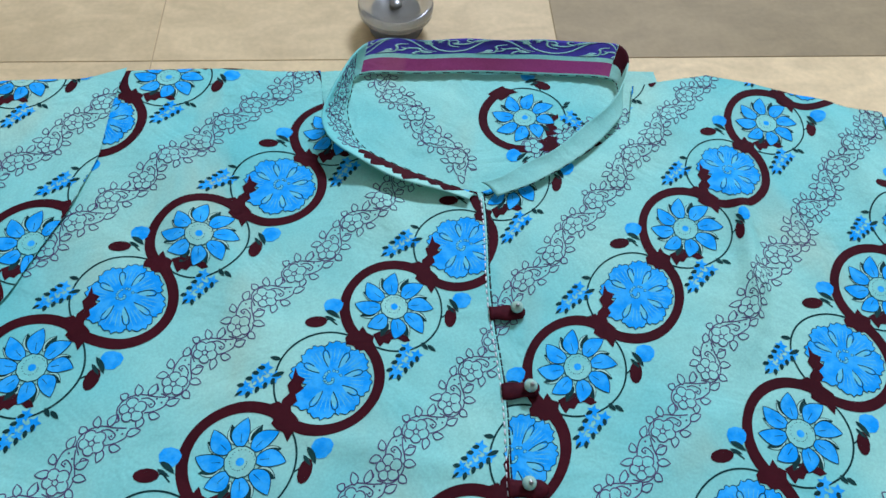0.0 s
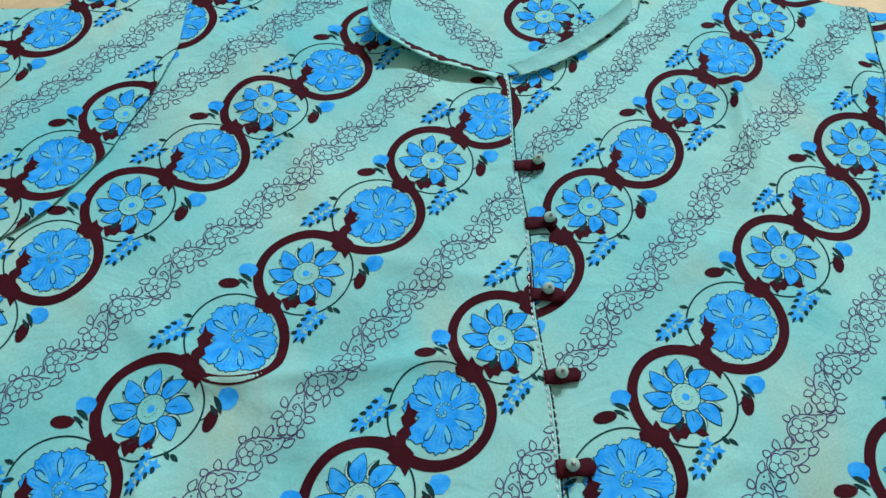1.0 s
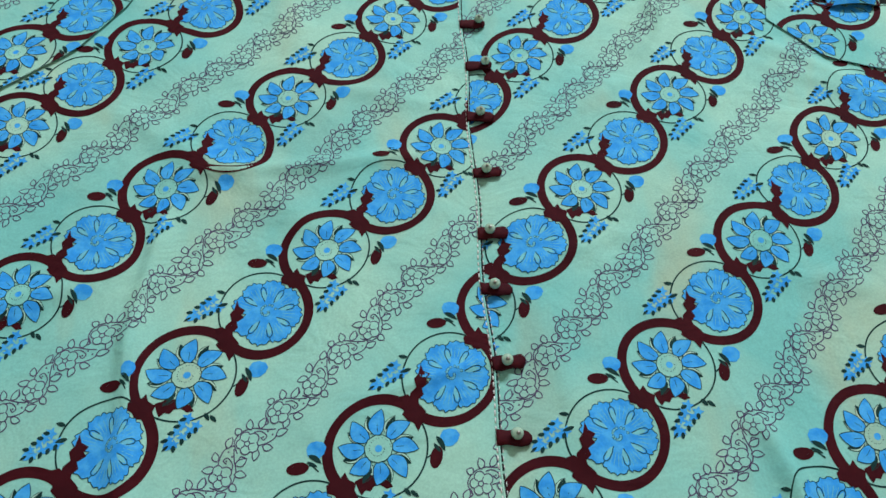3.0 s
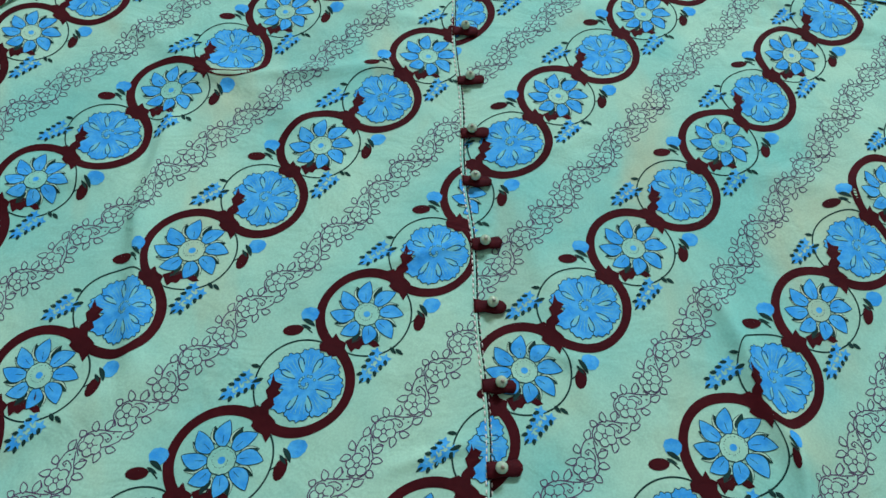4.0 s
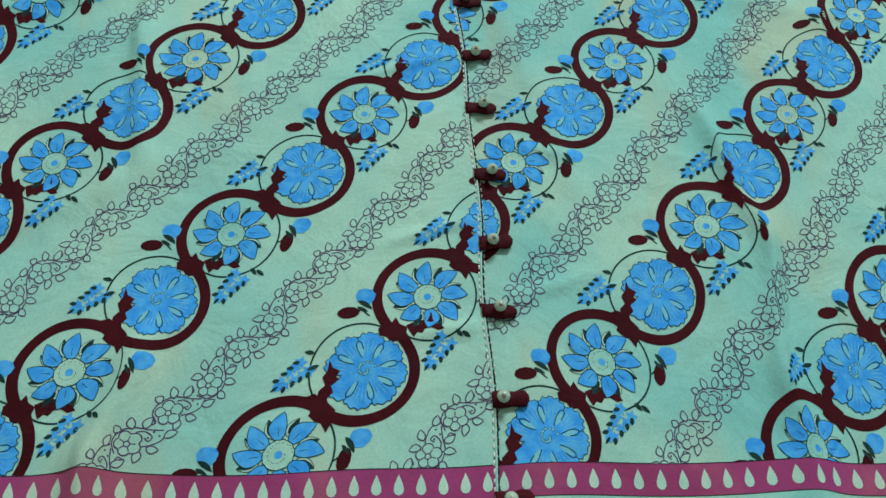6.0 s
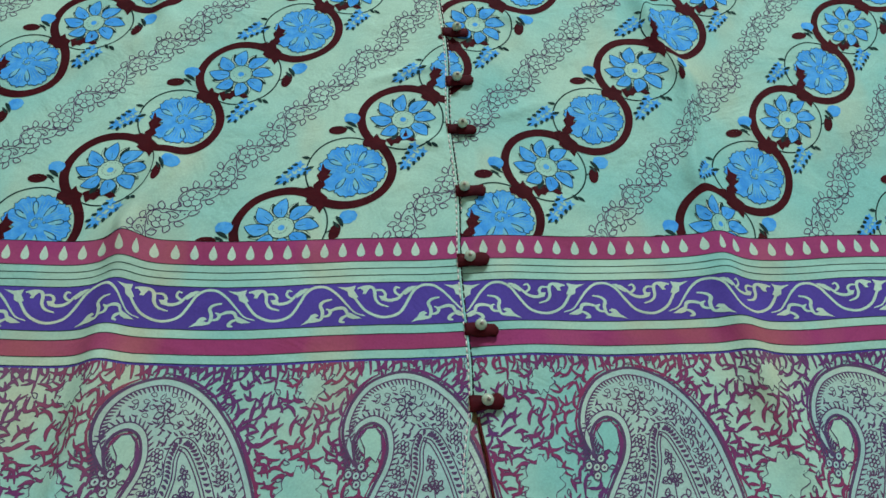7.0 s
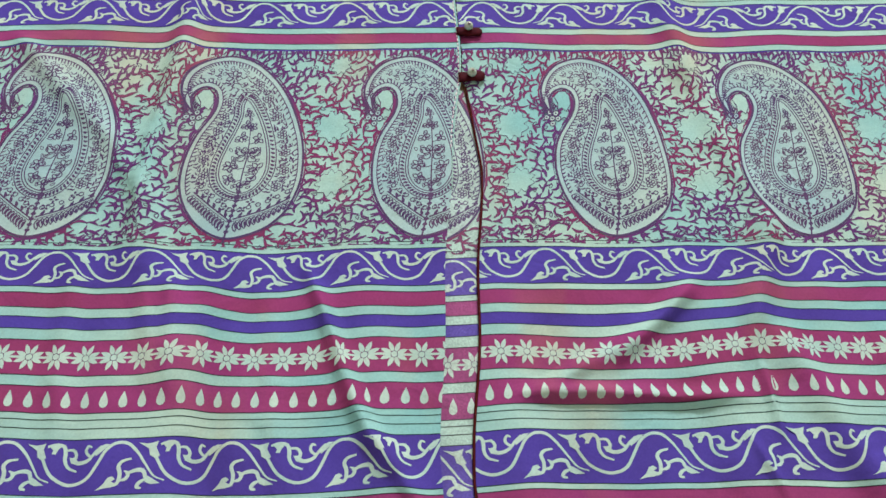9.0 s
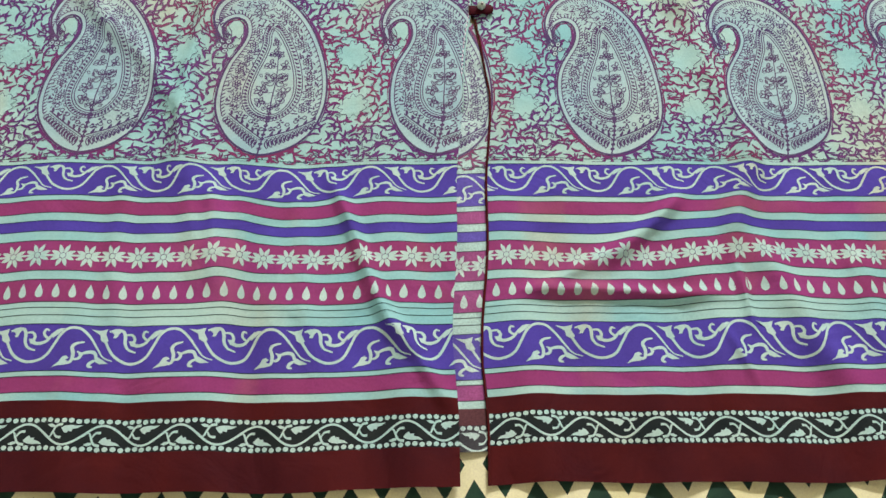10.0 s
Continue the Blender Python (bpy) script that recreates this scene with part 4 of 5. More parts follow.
DARK_STONE = stone("greyish_stone", (0.340, 0.260, 0.125), (0.290, 0.220, 0.100))

bm = bmesh.new()
box(bm, -2.2, 2.2, -2.4, 2.2, -0.06, -0.0004)
floor = tagged(part("floor", bm, GROUT), "beige polished stone tile floor with thin dark joints", "floor", kind="structure")
for name, ext in (("wall_north", (-2.3, 2.3, 2.2, 2.3, -0.06, 2.6)), ("wall_south", (-2.3, 2.3, -2.5, -2.4, -0.06, 2.6)),
                  ("wall_east", (2.2, 2.3, -2.4, 2.2, -0.06, 2.6)), ("wall_west", (-2.3, -2.2, -2.4, 2.2, -0.06, 2.6)), ("ceiling", (-2.3, 2.3, -2.5, 2.3, 2.6, 2.7))):
    bm = bmesh.new()
    box(bm, *ext)
    tagged(part(name, bm, PLASTER), "plain off-white plastered " + ("ceiling" if name == "ceiling" else "wall") + " closing the room", name.split("_")[0], kind="structure")

# ---------------------------------------------------------------- the garment
kurta = tagged(new("kurta"), "mint printed cotton kurta with pearl buttons spread on the floor", "kurta")

L_MAP = [[-0.06577, -0.11972], [0.06813, 0.07509], [-0.09941, 0.03871], [-0.00084, -0.00016], [0.00075, -0.00023], [0.0007, 0.0011], [-0.0002, -0.0003], [0.00089, 0.00078], [-0.0008, -0.00104], [-7e-05, 0.00047]]
R_MAP = [[0.08536, -0.07851], [0.06796, 0.07604], [-0.10037, 0.03834], [-0.00061, 0.00041], [0.00274, -0.00032], [-0.00231, -0.00162], [0.00013, -0.00027], [-0.00092, 0.00026], [0.00159, 0.00115], [-0.00014, -0.00091]]


def stripes_in(co, x0, x1, y0, y1, grow=0.075):
    c, out = np.asarray(co), []
    for j in range(-6, 8):
        ii = []
        for i in range(-8, 9):
            x, y = c.T @ np.array([1, i, j, i * i, i * j, j * j, i ** 3, i * i * j, i * j * j, j ** 3][:len(c)])
            if x0 - grow < x < x1 + grow and y0 - grow < y < y1 + grow:
                ii.append(i)
        if ii:
            out.append((j, min(ii), max(ii)))
    return out


def left_edge(b):
    return np.interp(b, [-0.745, -0.71, -0.657, -0.60, -0.54, -0.48, -0.417, -0.33, -0.15, -0.03, 0.09, 0.24], [-0.028, -0.029, -0.0285, -0.0255, -0.0205, -0.0155, -0.0065, -0.0058, -0.0056, -0.0095, -0.0115, -0.0125])


def right_edge(b):
    return np.interp(b, [-0.745, -0.673, -0.60, -0.53, -0.484, -0.44, -0.417, -0.40, 0.25], [-0.0125, -0.0125, -0.0065, -0.0005, 0.0025, 0.0, -0.004, -0.024, -0.026])


def left_top(a):
    return np.interp(a, [-0.40, -0.25, -0.218, -0.16, -0.104, -0.100, -0.090, -0.065, -0.040, -0.012], [0.300, 0.326, 0.344, 0.346, 0.346, 0.318, 0.286, 0.266, 0.257, 0.250])


def right_top(a):
    return np.interp(a, [-0.03, -0.012, 0.03, 0.06, 0.080, 0.087, 0.137, 0.164, 0.213, 0.24, 0.30], [0.246, 0.252, 0.268, 0.285, 0.304, 0.334, 0.344, 0.337, 0.318, 0.311, 0.300])


def clip_left(a, b):
    a = np.minimum(a, left_edge(b))
    return a, np.clip(b, HEMLINE, left_top(a))


def clip_right(a, b):
    a = np.maximum(a, right_edge(b))
    a = np.where(b > 0.19, np.minimum(a, np.interp(b, [0.19, 0.205, 0.24, 0.32], [0.40, 0.244, 0.244, 0.236])), a)
    return a, np.clip(b, HEMLINE, right_top(a))


def front_panel(name, label, clip, co, x0, x1, raised, phase):
    cloth = Cloth(clip, raised)
    cloth.grid(np.linspace(x0, x1, int((x1 - x0) / 0.0020)), rows_between(HEMLINE, 0.347, 0.0020), band_ink)
    draw_flowers(cloth, co, stripes_in(co, x0, x1, -0.3175, 0.346))
    draw_borders(cloth, x0, x1, phase)
    return cloth.finish(name, kurta, label)


right_panel = front_panel("front_panel", "right front of mint cotton with blue flowers and purple borders", clip_right, R_MAP, -0.026, 0.42, 0.0, RIGHT_PRINT)
left_panel = front_panel("front_panel", "left front of mint cotton lapped over the other", clip_left, L_MAP, -0.42, 0.0, 0.0016, LEFT_PRINT)


def sleeve(name, label, clip, co, x0, x1, y0, y1, raised, surface=None):
    cloth = Cloth(clip, raised, surface)
    cloth.grid(np.linspace(x0, x1, int((x1 - x0) / 0.0026)), np.linspace(y0, y1, int((y1 - y0) / 0.0026)), lambda y: I_MINT)
    draw_flowers(cloth, co, stripes_in(co, x0, x1, y0, y1), -9.0)
    return cloth.finish(name, kurta, label)


def clip_left_sleeve(a, b):
    b = np.maximum(b, 0.02)
    a = np.clip(a, -0.46, np.interp(b, [0.02, 0.09, 0.145, 0.19, 0.236, 0.278, 0.345], [-0.44, -0.335, -0.272, -0.247, -0.230, -0.222, -0.218]))
    return a, np.minimum(b, np.interp(a, [-0.46, -0.305, -0.292, -0.24, -0.218], [0.312, 0.316, 0.330, 0.335, 0.345]))


def clip_right_sleeve(a, b):
    b = np.clip(b, 0.10, 0.312)
    a = np.maximum(a, np.interp(b, [0.10, 0.13, 0.148, 0.166, 0.187, 0.21, 0.25, 0.312], [0.40, 0.30, 0.240, 0.225, 0.206, 0.211, 0.228, 0.236]))
    side = np.interp(b, [0.199, 0.201, 0.257, 0.312], [0.40, 0.243, 0.2605, 0.268])
    a = np.minimum(a, side)
    return a, np.minimum(b, np.interp(a, [0.20, 0.24, 0.30, 0.40], [0.312, 0.306, 0.296, 0.28]))


def clip_roll(a, b):
    b = np.clip(b, 0.196, 0.305)
    lo = np.interp(b, [0.196, 0.257, 0.305], [0.2515, 0.2695, 0.280])
    return np.clip(a, lo, lo + 0.040), b


def roll_surface(a, b):
    x, y = lay(a, b)
    lo = np.interp(b, [0.196, 0.257, 0.305], [0.2515, 0.2695, 0.280])
    t = np.clip((a - lo) / 0.040, 0, 1)
    fade = np.clip((b - 0.190) / 0.02, 0, 1)
    return np.stack([x, y, 0.0075 + 0.014 * fade * np.sin(np.pi * t) ** 0.7], -1)


SLEEVE_L = [[-0.2425, 0.2225], [0.0667, 0.075], [-0.099, 0.040]]
SLEEVE_R = [[0.233, 0.160], [0.066, 0.074], [-0.099, 0.040]]
sleeve("sleeve", "sleeve laid out to the side", clip_left_sleeve, SLEEVE_L, -0.46, -0.21, 0.02, 0.345, 0.0034)
sleeve("sleeve", "sleeve crumpled beside the armhole", clip_right_sleeve, SLEEVE_R, 0.20, 0.40, 0.10, 0.312, 0.0013)
sleeve("sleeve_fold", "rolled fold of the sleeve", clip_roll, SLEEVE_R, 0.24, 0.33, 0.19, 0.31, 0.0, roll_surface)
# near-black green sheet: the fold's deep shade, put in as colour
SLOT_SHADE = cotton("dark_green_shade", (0.007, 0.011, 0.008), (0.010, 0.010, 0.006), 30)
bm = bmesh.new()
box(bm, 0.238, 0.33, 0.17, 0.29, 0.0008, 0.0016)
part("sleeve_slot_shade", bm, SLOT_SHADE, kurta, "near-black sheet standing in for deep shade in the sleeve slot")

# the back, seen through the neck opening
back = Cloth(lambda a, b: (np.clip(a, -0.105, 0.105), np.clip(b, 0.235, 0.349)), -0.0022)
back.grid(np.linspace(-0.105, 0.105, 84), np.linspace(0.235, 0.349, 46), lambda y: I_MINT)


def turned(o, degrees):
    c, s = math.cos(radians(degrees)), math.sin(radians(degrees))
    return lambda p: np.asarray(p) @ np.array([[c, s], [-s, c]]) + o


MOTIF.stamp(back, turned((0.019, 0.308), 76))
g = turned((-0.070, 0.345), -103)
GARLAND.stamp(back, g)
GARLAND.stamp(back, turned((0.022, 0.284), -26))
back.finish("back_panel", kurta, "inside of the back at the neck")

# stand collar
BASE = [(-0.0146, 0.2492, 0.0065), (-0.0525, 0.2676, 0.0065), (-0.0777, 0.2853, 0.0065), (-0.0858, 0.3087, 0.0060), (-0.0841, 0.3269, 0.0060), (-0.0783, 0.3430, 0.0050), (-0.0410, 0.3435, 0.0050), (-0.0030, 0.3436, 0.0050), (0.0351, 0.3411, 0.0050), (0.0731, 0.3373, 0.0050), (0.0770, 0.3233, 0.0060), (0.0739, 0.3039, 0.0070), (0.0504, 0.2775, 0.0080), (0.0203, 0.2570, 0.0080), (-0.0041, 0.2470, 0.0075)]
TOP = [(-0.0198, 0.2440, 0.0100), (-0.0618, 0.2567, 0.0170), (-0.0888, 0.2730, 0.0220), (-0.0981, 0.2921, 0.0240), (-0.0889, 0.3259, 0.0220), (-0.0727, 0.3595, 0.0165), (-0.0358, 0.3600, 0.0175), (0.0017, 0.3592, 0.0180), (0.0402, 0.3584, 0.0175), (0.0799, 0.3552, 0.0165), (0.0824, 0.3359, 0.0160), (0.0687, 0.3109, 0.0140), (0.0372, 0.2814, 0.0125), (0.0081, 0.2636, 0.0110), (-0.0122, 0.2546, 0.0095)]
BASE_LINE, TOP_LINE = curve(BASE, 240), curve(TOP, 240)


def collar_surface(a, b):
    """a: along the collar, 0 to 1; b: up it, 0 to 1."""
    t = np.linspace(0, 1, 240)
    lo = np.stack([np.interp(a, t, BASE_LINE[:, i]) for i in range(3)], -1)
    hi = np.stack([np.interp(a, t, TOP_LINE[:, i]) for i in range(3)], -1)
    bulge = 0.0016 * np.sin(np.pi * np.clip(b, 0, 1)) + 0.0007 * np.sin(70 * a) * b
    out = lo + (hi - lo) * b[..., None]
    out[..., 1] += bulge
    return out


def collar_ink(a, b):
    if 0.353 < a < 0.647:
        return I_PUR if b > 0.52 else I_MINT if b > 0.40 else I_MAG if b > 0.07 else I_MINT
    return I_MAROON if 0.647 <= a < 0.70 and b > 0.42 else I_MINT


collar = Cloth(lambda a, b: (np.clip(a, 0, 1), np.clip(b, 0, 1)), 0.0, collar_surface)
xs, ys = np.linspace(0, 1, 221), np.array([0, 0.07, 0.14, 0.22, 0.31, 0.40, 0.46, 0.52, 0.6, 0.7, 0.8, 0.9, 1.0])
n = len(xs)
q = (np.arange(len(ys) - 1)[:, None] * n + np.arange(n - 1)).ravel()
collar.add(np.stack(np.meshgrid(xs, ys), -1).reshape(-1, 2), np.stack([q, q + 1, q + n + 1, q + n], -1),
           [collar_ink((xs[c] + xs[c + 1]) / 2, (ys[r] + ys[r + 1]) / 2) for r in range(len(ys) - 1) for c in range(n - 1)], 0)
pen = Pen()
draw_scroll(pen, -0.03, 0.16, 0.062, 0.0, 0.016)
pen.stamp(collar, lambda p: np.c_[np.clip(0.353 + (p[:, 0] + 0.0) / 0.160 * 0.294, 0.354, 0.646), np.clip(0.77 + p[:, 1] / 0.034, 0.53, 0.99)])
pen = Pen()
for i in range(2):
    GARLAND.stamp(pen, lambda p, i=i: np.c_[p @ ALONG + i * PERIOD, p @ ACROSS])
pen.stamp(collar, lambda p: np.c_[np.clip(0.14 + p[:, 0] * 2.0, 0.12, 0.33), np.clip(0.5 + p[:, 1] * 38 + 1.5 * (p[:, 0] - 0.05), 0.02, 0.98)])
pen = Pen()
for i in range(9):
    pen.blob(leaf((0.018 + i * 0.012, 0.0), (0.022 + i * 0.012, 1.0 - 0.12 * (i % 3)), 0.020), I_MAROON, 1)
pen.stamp(collar, lambda p: np.clip(p, 0, 1))
collar_ob = collar.finish("collar", kurta, "stand collar with purple and magenta striped inside")
bend = collar_ob.modifiers.new("thickness", "SOLIDIFY")
bend.thickness, bend.offset = 0.0008, -1.0

# ---------------------------------------------------------------- under-flap in the slit


def flap_surface(a, b):
    x, y = lay(a, b - 0.006)
    return np.stack([x, y, lift(x, y) - 0.0014], -1)


flap = Cloth(lambda a, b: (np.clip(a, left_edge(b) - 0.008, np.minimum(right_edge(b), left_edge(b) + 0.0195)), np.clip(b, -0.716, -0.40)), 0.0, flap_surface)
flap.grid(np.linspace(-0.05, 0.005, 24), rows_between(-0.716, -0.40, 0.003), band_ink)
draw_borders(flap, -0.05, 0.012, RIGHT_PRINT)
flap.finish("under_flap", kurta, "faded wrong side of the print inside the slit", FADED)

# ---------------------------------------------------------------- edges, stitches, loops and buttons
THREAD_W = material("white_thread", (0.75, 0.78, 0.74), 0.7, size=60)
THREAD_B = material("black_thread", (0.012, 0.012, 0.014), 0.7, size=60)
PEARL = material("pearl", (0.40, 0.60, 0.44), 0.10, (0.28, 0.46, 0.34), 60, bump=0.02, spec=0.9, fine=0.03)
PEARL.node_tree.nodes["Principled BSDF"].inputs["Coat Weight"].default_value = 1.0
STEEL = material("dull_metal", (0.35, 0.34, 0.30), 0.3, size=200, metal=1.0)
LOOP = material("maroon_satin", (0.062, 0.005, 0.009), 0.7, (0.04, 0.003, 0.007), 90, weave=7000.0, bump=0.2, spec=0.12)


def tops(a, b, up):
    x, y = lay(np.asarray(a, float), np.asarray(b, float))
    return np.stack([x, y, lift(x, y) + up], -1)


def tube(bm, path, r, sides=6, flat=1.0):
    rings = []
    p = np.asarray(path)
    d = np.gradient(p, axis=0)
    for c, t in zip(p, d):
        t = t / max(np.linalg.norm(t), 1e-9)
        s = np.cross(t, (0, 0, 1.0))
        s /= max(np.linalg.norm(s), 1e-9)
        u = np.cross(s, t)
        rings.append([bm.verts.new(c + r * (math.cos(k * 2 * math.pi / sides) * s + flat * math.sin(k * 2 * math.pi / sides) * u)) for k in range(sides)])
    for a, b in zip(rings, rings[1:]):
        for k in range(sides):
            bm.faces.new((a[k], a[(k + 1) % sides], b[(k + 1) % sides], b[k]))
    bm.faces.new(rings[0][::-1])
    bm.faces.new(rings[-1])


def dashes(name, mat, label, edge, b0, b1, off, length, gap, r, up):
    bm = bmesh.new()
    rnd = random.Random(len(name))
    b = b0
    while b < b1:
        m = np.linspace(b, b + length * rnd.uniform(0.75, 1.1), 3)
        tube(bm, tops(edge(m) + off + rnd.uniform(-0.0001, 0.0001), m, up), r, 5, 0.6)
        b += length + gap
    return part(name, bm, mat, kurta, label, True)


bs = np.linspace(-0.50, 0.248, 400)
bm = bmesh.new()
tube(bm, tops(left_edge(bs) - 0.0003, bs, 0.0013), 0.0008, 6, 0.9)
part("placket_edge", bm, MINT, kurta, "folded mint edge of the front opening", True)
dashes("topstitch", THREAD_W, "white topstitching", left_edge, -0.47, 0.246, -0.0013, 0.0026, 0.0012, 0.00042, 0.0018)
# the shadow gap beside the lapped edge, laid on as black dashes
dashes("seam_thread", THREAD_B, "black dashes standing in for the shadow line along the opening", left_edge, -0.41, 0.246, 0.0006, 0.0036, 0.0006, 0.00062, 0.0013)
dashes("outer_stitch", THREAD_W, "second row of white stitches", left_edge, -0.30, 0.06, 0.0016, 0.0024, 0.0016, 0.00026, 0.0004)
bs = np.linspace(HEMLINE, -0.42, 200)
bm = bmesh.new()
tube(bm, tops(right_edge(bs) + 0.0003, bs, 0.0002), 0.0008, 6, 0.9)
part("slit_edge", bm, HEM, kurta, "dark maroon edge of the slit", True)


def button_loop(y, tilt):
    """A stuffed satin loop, stitched to the edge."""
    bm = bmesh.new()
    x0, n = float(left_edge(np.array(y))) - 0.0012, 12
    rings = []
    for i in range(n + 1):
        t = i / n
        w = 0.0040 * (1.0 if t < 0.85 else math.sqrt(max(0.02, 1 - ((t - 0.85) / 0.16) ** 2))) * (1 + 0.10 * math.sin(9 * t + y * 90))
        c = tops(x0 + 0.0175 * t, y + tilt * t, 0.0022)
        rings.append([bm.verts.new(c + np.array([0, w * math.cos(k * math.pi / 5), 0.0017 * math.sin(k * math.pi / 5)])) for k in range(10)])
    for a, b in zip(rings, rings[1:]):
        for k in range(10):
            bm.faces.new((a[k], b[k], b[(k + 1) % 10], a[(k + 1) % 10]))
    bm.faces.new(rings[0])
    bm.faces.new(rings[-1][::-1])
    return part("button_loop", bm, LOOP, kurta, "", True)


def pearl_mesh():
    bm = bmesh.new()
    bmesh.ops.create_uvsphere(bm, u_segments=20, v_segments=12, radius=0.0032)
    bmesh.ops.scale(bm, vec=(1, 1, 0.9), verts=bm.verts)
    return bm


first = None
for i, (x, y) in enumerate([(0.000, 0.179), (0.000, 0.138), (-0.004, 0.0945), (-0.004, 0.049), (-0.0045, 0.0055), (-0.003, -0.030), (-0.0015, -0.075), (0.002, -0.114), (0.0028, -0.159), (0.0, -0.202), (0.002, -0.2395),
                            (-0.002, -0.285), (-0.0005, -0.331), (0.001, -0.371), (0.001, -0.411)]):
    button_loop(y - 0.0025, 0.0015 * math.sin(i * 2.3) - 0.0008)
    spot = tops(x, y - 0.0022, 0.0064)
    bead = part("button", pearl_mesh(), PEARL, kurta, "small round pearl button", True) if first is None else new("button", first.data)
    bead.parent = kurta
    bead.location = spot
    first = first or bead
    bm = bmesh.new()
    bmesh.ops.create_cone(bm, cap_ends=True, segments=10, radius1=0.0011, radius2=0.0007, depth=0.0009, matrix=Matrix.Translation((0.0003 * math.sin(i), -0.0006, 0.0032)))
    part("pin", bm, STEEL, bead, "metal pin head", True)

# stitches round the neck
bm = bmesh.new()
for lo in range(0, 236, 4):
    seg = BASE_LINE[lo:lo + 3] + np.array([0, 0, 0.0006])
    tube(bm, seg, 0.00028, 5)
part("neck_stitch", bm, THREAD_B, kurta, "fine dark stitches round the neck", True)

# ---------------------------------------------------------------- mat under the hem
CREAM = cotton("cream_mat_cotton", (0.80, 0.88, 0.50), (0.72, 0.78, 0.38), 30)
MATGREEN = cotton("green_mat_cotton", (0.022, 0.075, 0.040), (0.015, 0.05, 0.03), 30)
OCHRE = cotton("ochre_mat_cotton", (0.50, 0.29, 0.05), (0.40, 0.22, 0.05), 30)
STRAW = cotton("straw_mat_cotton", (0.56, 0.46, 0.22), (0.46, 0.37, 0.18), 40)


def mat_surface(a, b):
    return np.stack([a, b, 0.0010 + 0.0003 * np.sin(40 * a) * np.sin(33 * b)], -1)


mat = tagged(new("printed_mat"), "cream and green patterned cotton mat under the hem", "mat")
sheet = Cloth(lambda a, b: (np.clip(a, -0.7, 0.7), np.clip(b, -1.05, -0.64)), 0.0, mat_surface)
sheet.grid(np.linspace(-0.7, 0.7, 141), np.linspace(-1.05, -0.64, 42), lambda y: 1)
pen = Pen()
rnd = random.Random(3)
for c in range(-32, 33):
    x = -0.0205 + c * 0.034
    for way in (-1, 1):
        y = np.linspace(-1.05, -0.64, 40)
        pen.line(np.c_[x + way * 0.62 * (y + 0.728), y], 0.0092 + rnd.uniform(-0.001, 0.001), 0, 1 if way > 0 else 2)
    for r in range(10):
        o = np.array([x, -0.728 - r * 0.0548 + 0.0274])
        if c < -2 and (c * 3 + r) % 4 == 0:
            pen.blob(disc(o, 0.0075, 8), 2, 3)
        elif (c + r) % 3 == 0:
            pen.blob(disc(o, 0.0030, 8, 0.0045), 3, 3)
pen.stamp(sheet, lambda p: p)
sheet.finish("mat_cloth", mat, "", [CREAM, MATGREEN, OCHRE, STRAW])
for v in (-1.05, -0.64):
    bm = bmesh.new()
    tube(bm, np.c_[np.linspace(-0.7, 0.7, 60), np.full(60, v), np.full(60, 0.0010)], 0.0011, 6)
    part("bound_edge", bm, CREAM, mat, "", True)

# ---------------------------------------------------------------- clear foot of a stand on the tiles
ACRYLIC = bpy.data.materials.new("clear_plastic")
ACRYLIC.use_nodes = True
pb = ACRYLIC.node_tree.nodes["Principled BSDF"]
pb.inputs["Base Color"].default_value = (0.62, 0.60, 0.50, 1)
pb.inputs["Roughness"].default_value, pb.inputs["Transmission Weight"].default_value, pb.inputs["IOR"].default_value = 0.12, 0.85, 1.4
BASE_GREY = material("plain_grey", (0.20, 0.20, 0.19), 0.6, size=80)
foot = tagged(new("stand_foot"), "clear plastic stand foot with a dark screw on a grey base", "stand foot")
foot.location = (-0.0565, 0.392, 0)


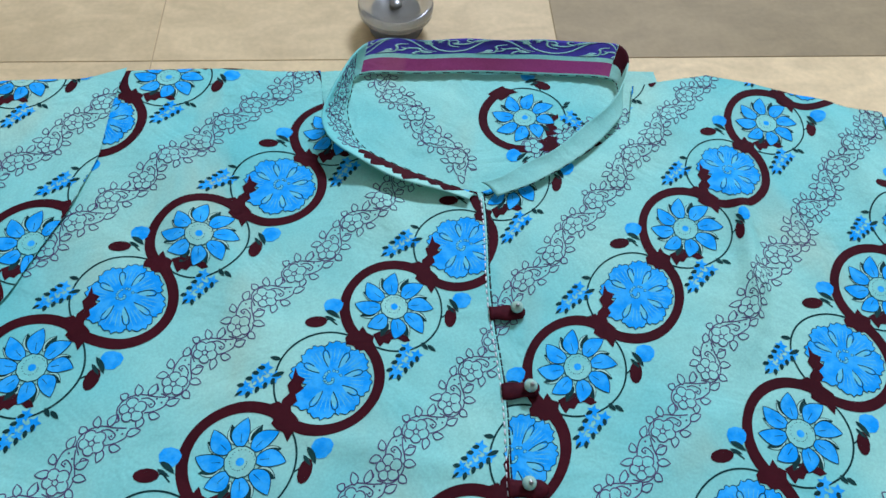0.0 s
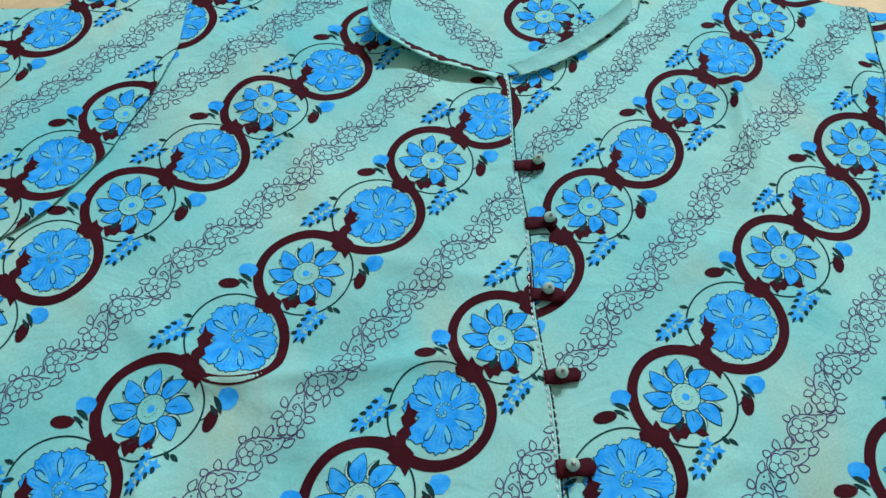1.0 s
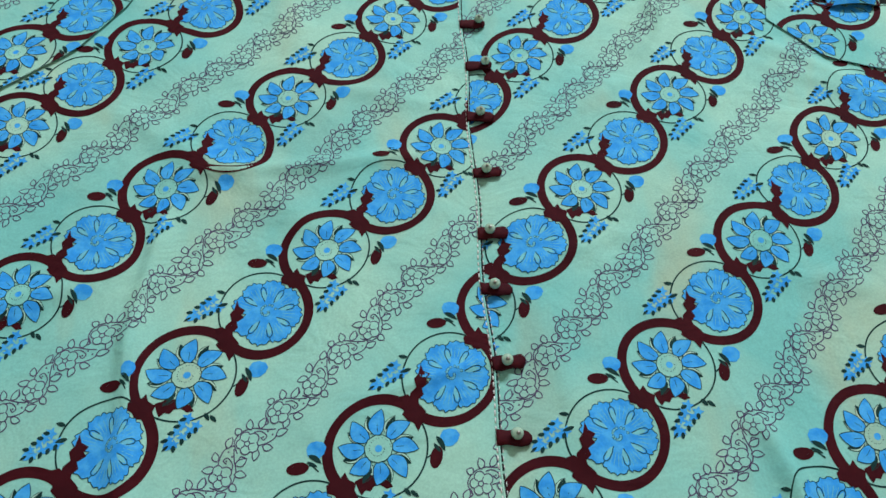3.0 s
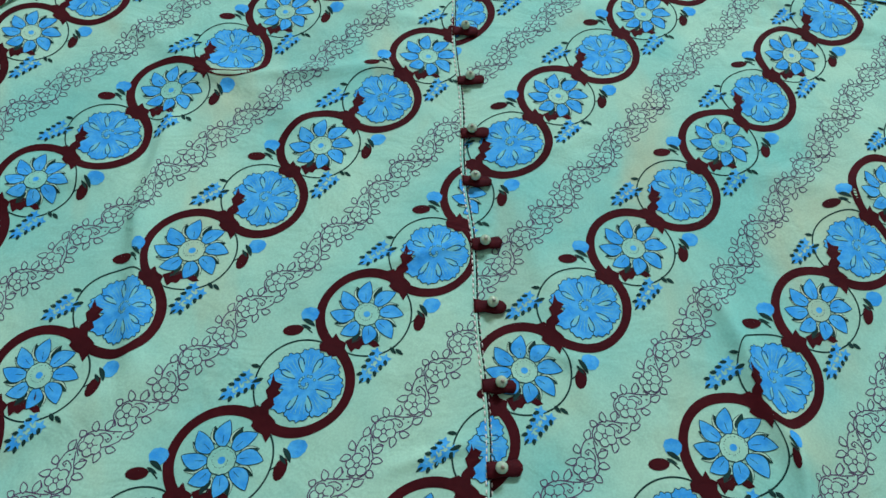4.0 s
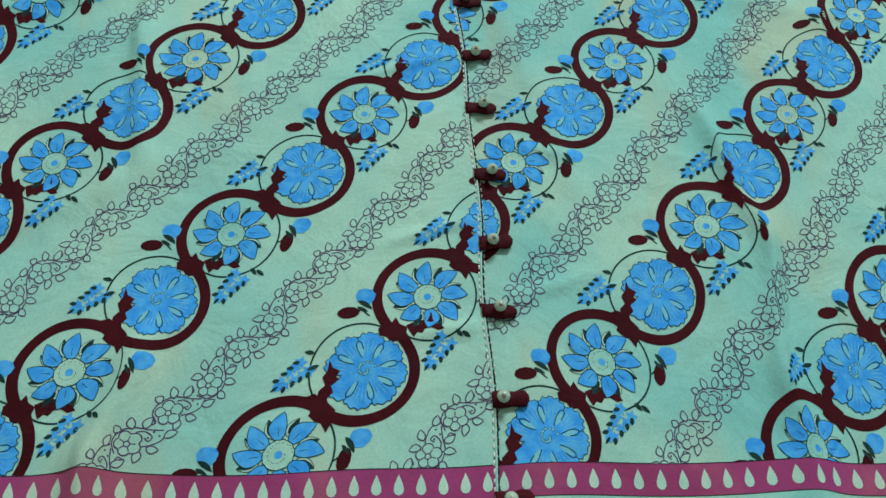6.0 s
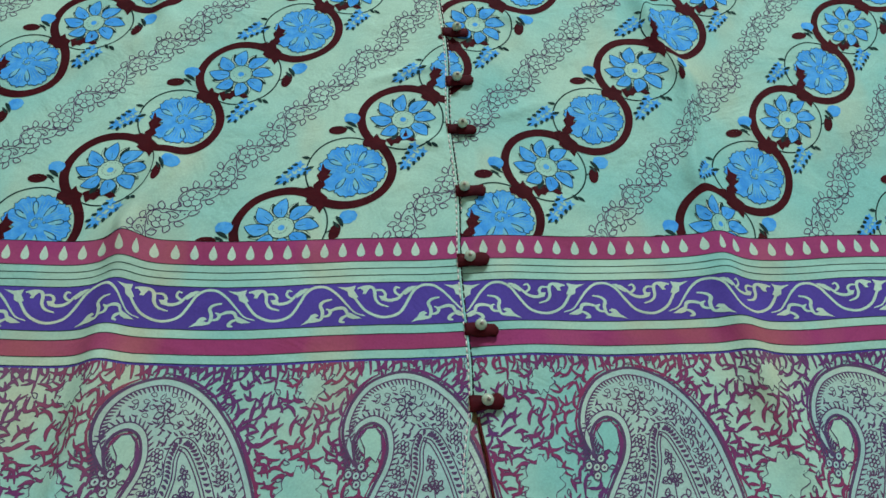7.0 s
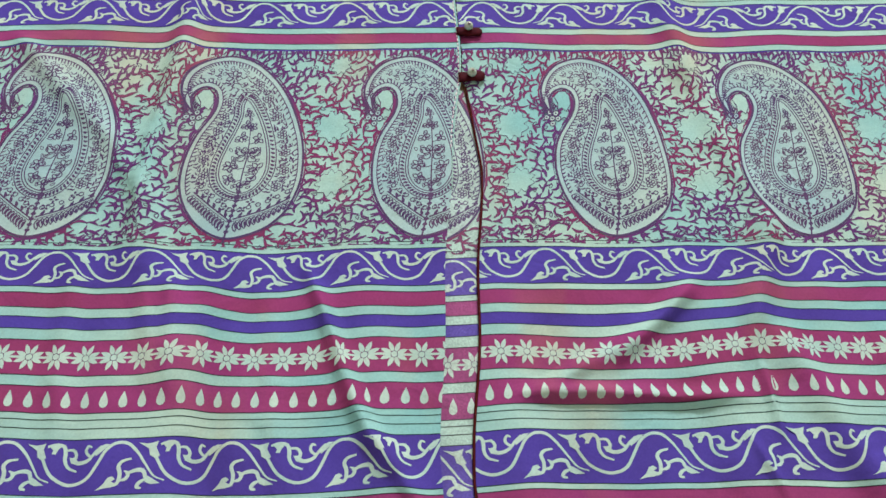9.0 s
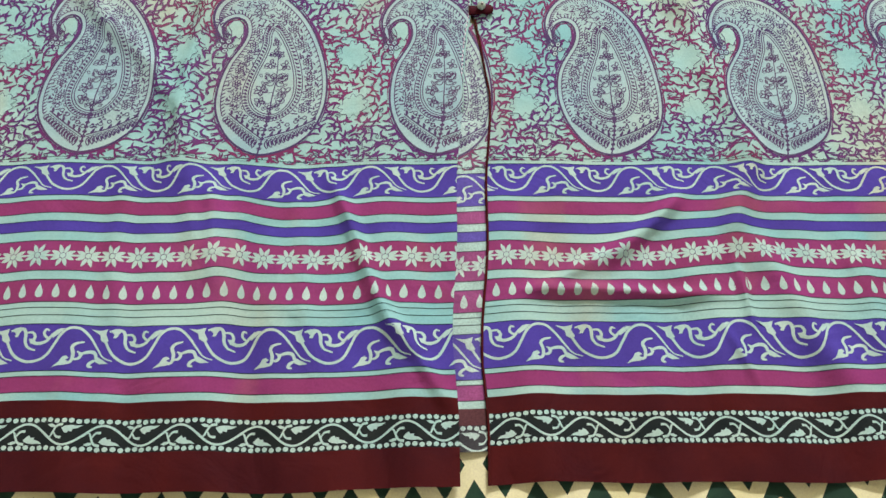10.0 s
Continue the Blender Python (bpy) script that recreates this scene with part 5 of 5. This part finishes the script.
def turned_shape(profile, segments=36):
    bm = bmesh.new()
    rings = [[bm.verts.new((r * math.cos(k * 2 * math.pi / segments), r * math.sin(k * 2 * math.pi / segments), z)) for k in range(segments)] for r, z in profile]
    for a, b in zip(rings, rings[1:]):
        for k in range(segments):
            bm.faces.new((a[k], a[(k + 1) % segments], b[(k + 1) % segments], b[k]))
    bm.faces.new(rings[0][::-1])
    bm.faces.new(rings[-1])
    return bm


# plain grey cylinder below the cup
part("grey_base", turned_shape([(0.0165, 0.0002), (0.0175, 0.001), (0.0175, 0.0110), (0.0165, 0.0120)]), BASE_GREY, foot, "", True)
part("cup", turned_shape([(0.0215, 0.0122), (0.0235, 0.0135), (0.0240, 0.0185), (0.0228, 0.0205), (0.0190, 0.0205), (0.0175, 0.0175), (0.0060, 0.0170)]), ACRYLIC, foot, "clear plastic cup", True)
screw = part("screw", turned_shape([(0.0034, 0.0172), (0.0042, 0.0182), (0.0036, 0.0200), (0.0010, 0.0206)], 16), STEEL, foot, "dark screw head", True)

# ---------------------------------------------------------------- tiles of the floor
TILE, JOINT = 0.256, 0.0006
bm = bmesh.new()
box(bm, 0, TILE - JOINT, 0, TILE - JOINT, -0.0045, 0)
bmesh.ops.recalc_face_normals(bm, faces=bm.faces)
bmesh.ops.bevel(bm, geom=[e for e in bm.edges if all(v.co.z > -0.001 for v in e.verts)], offset=0.0003, segments=1, affect="EDGES")
tile_mesh = bpy.data.meshes.new("tile")
bm.to_mesh(tile_mesh)
bm.free()
tile_mesh.materials.append(STONE)
grey_mesh = tile_mesh.copy()
grey_mesh.materials[0] = DARK_STONE
for r in range(-10, 7):
    for c in range(-8, 8):
        t = new("tile", grey_mesh if r >= 0 and c >= 0 and (c + r) % 3 != 2 else tile_mesh)
        t.parent = floor
        t.location = (0.048 + c * TILE, 0.362 + r * TILE, 0)

# a loose thread on the cloth
bm = bmesh.new()
tube(bm, tops(*curve([(-0.179, 0.133), (-0.177, 0.148), (-0.171, 0.154), (-0.167, 0.143), (-0.169, 0.136), (-0.173, 0.134), (-0.163, 0.131), (-0.158, 0.136)], 40).T, 0.0009), 0.00025, 5)
tagged(part("loose_thread", bm, THREAD_B, None, "", True), "short dark loose thread curled on the printed cotton", "thread")
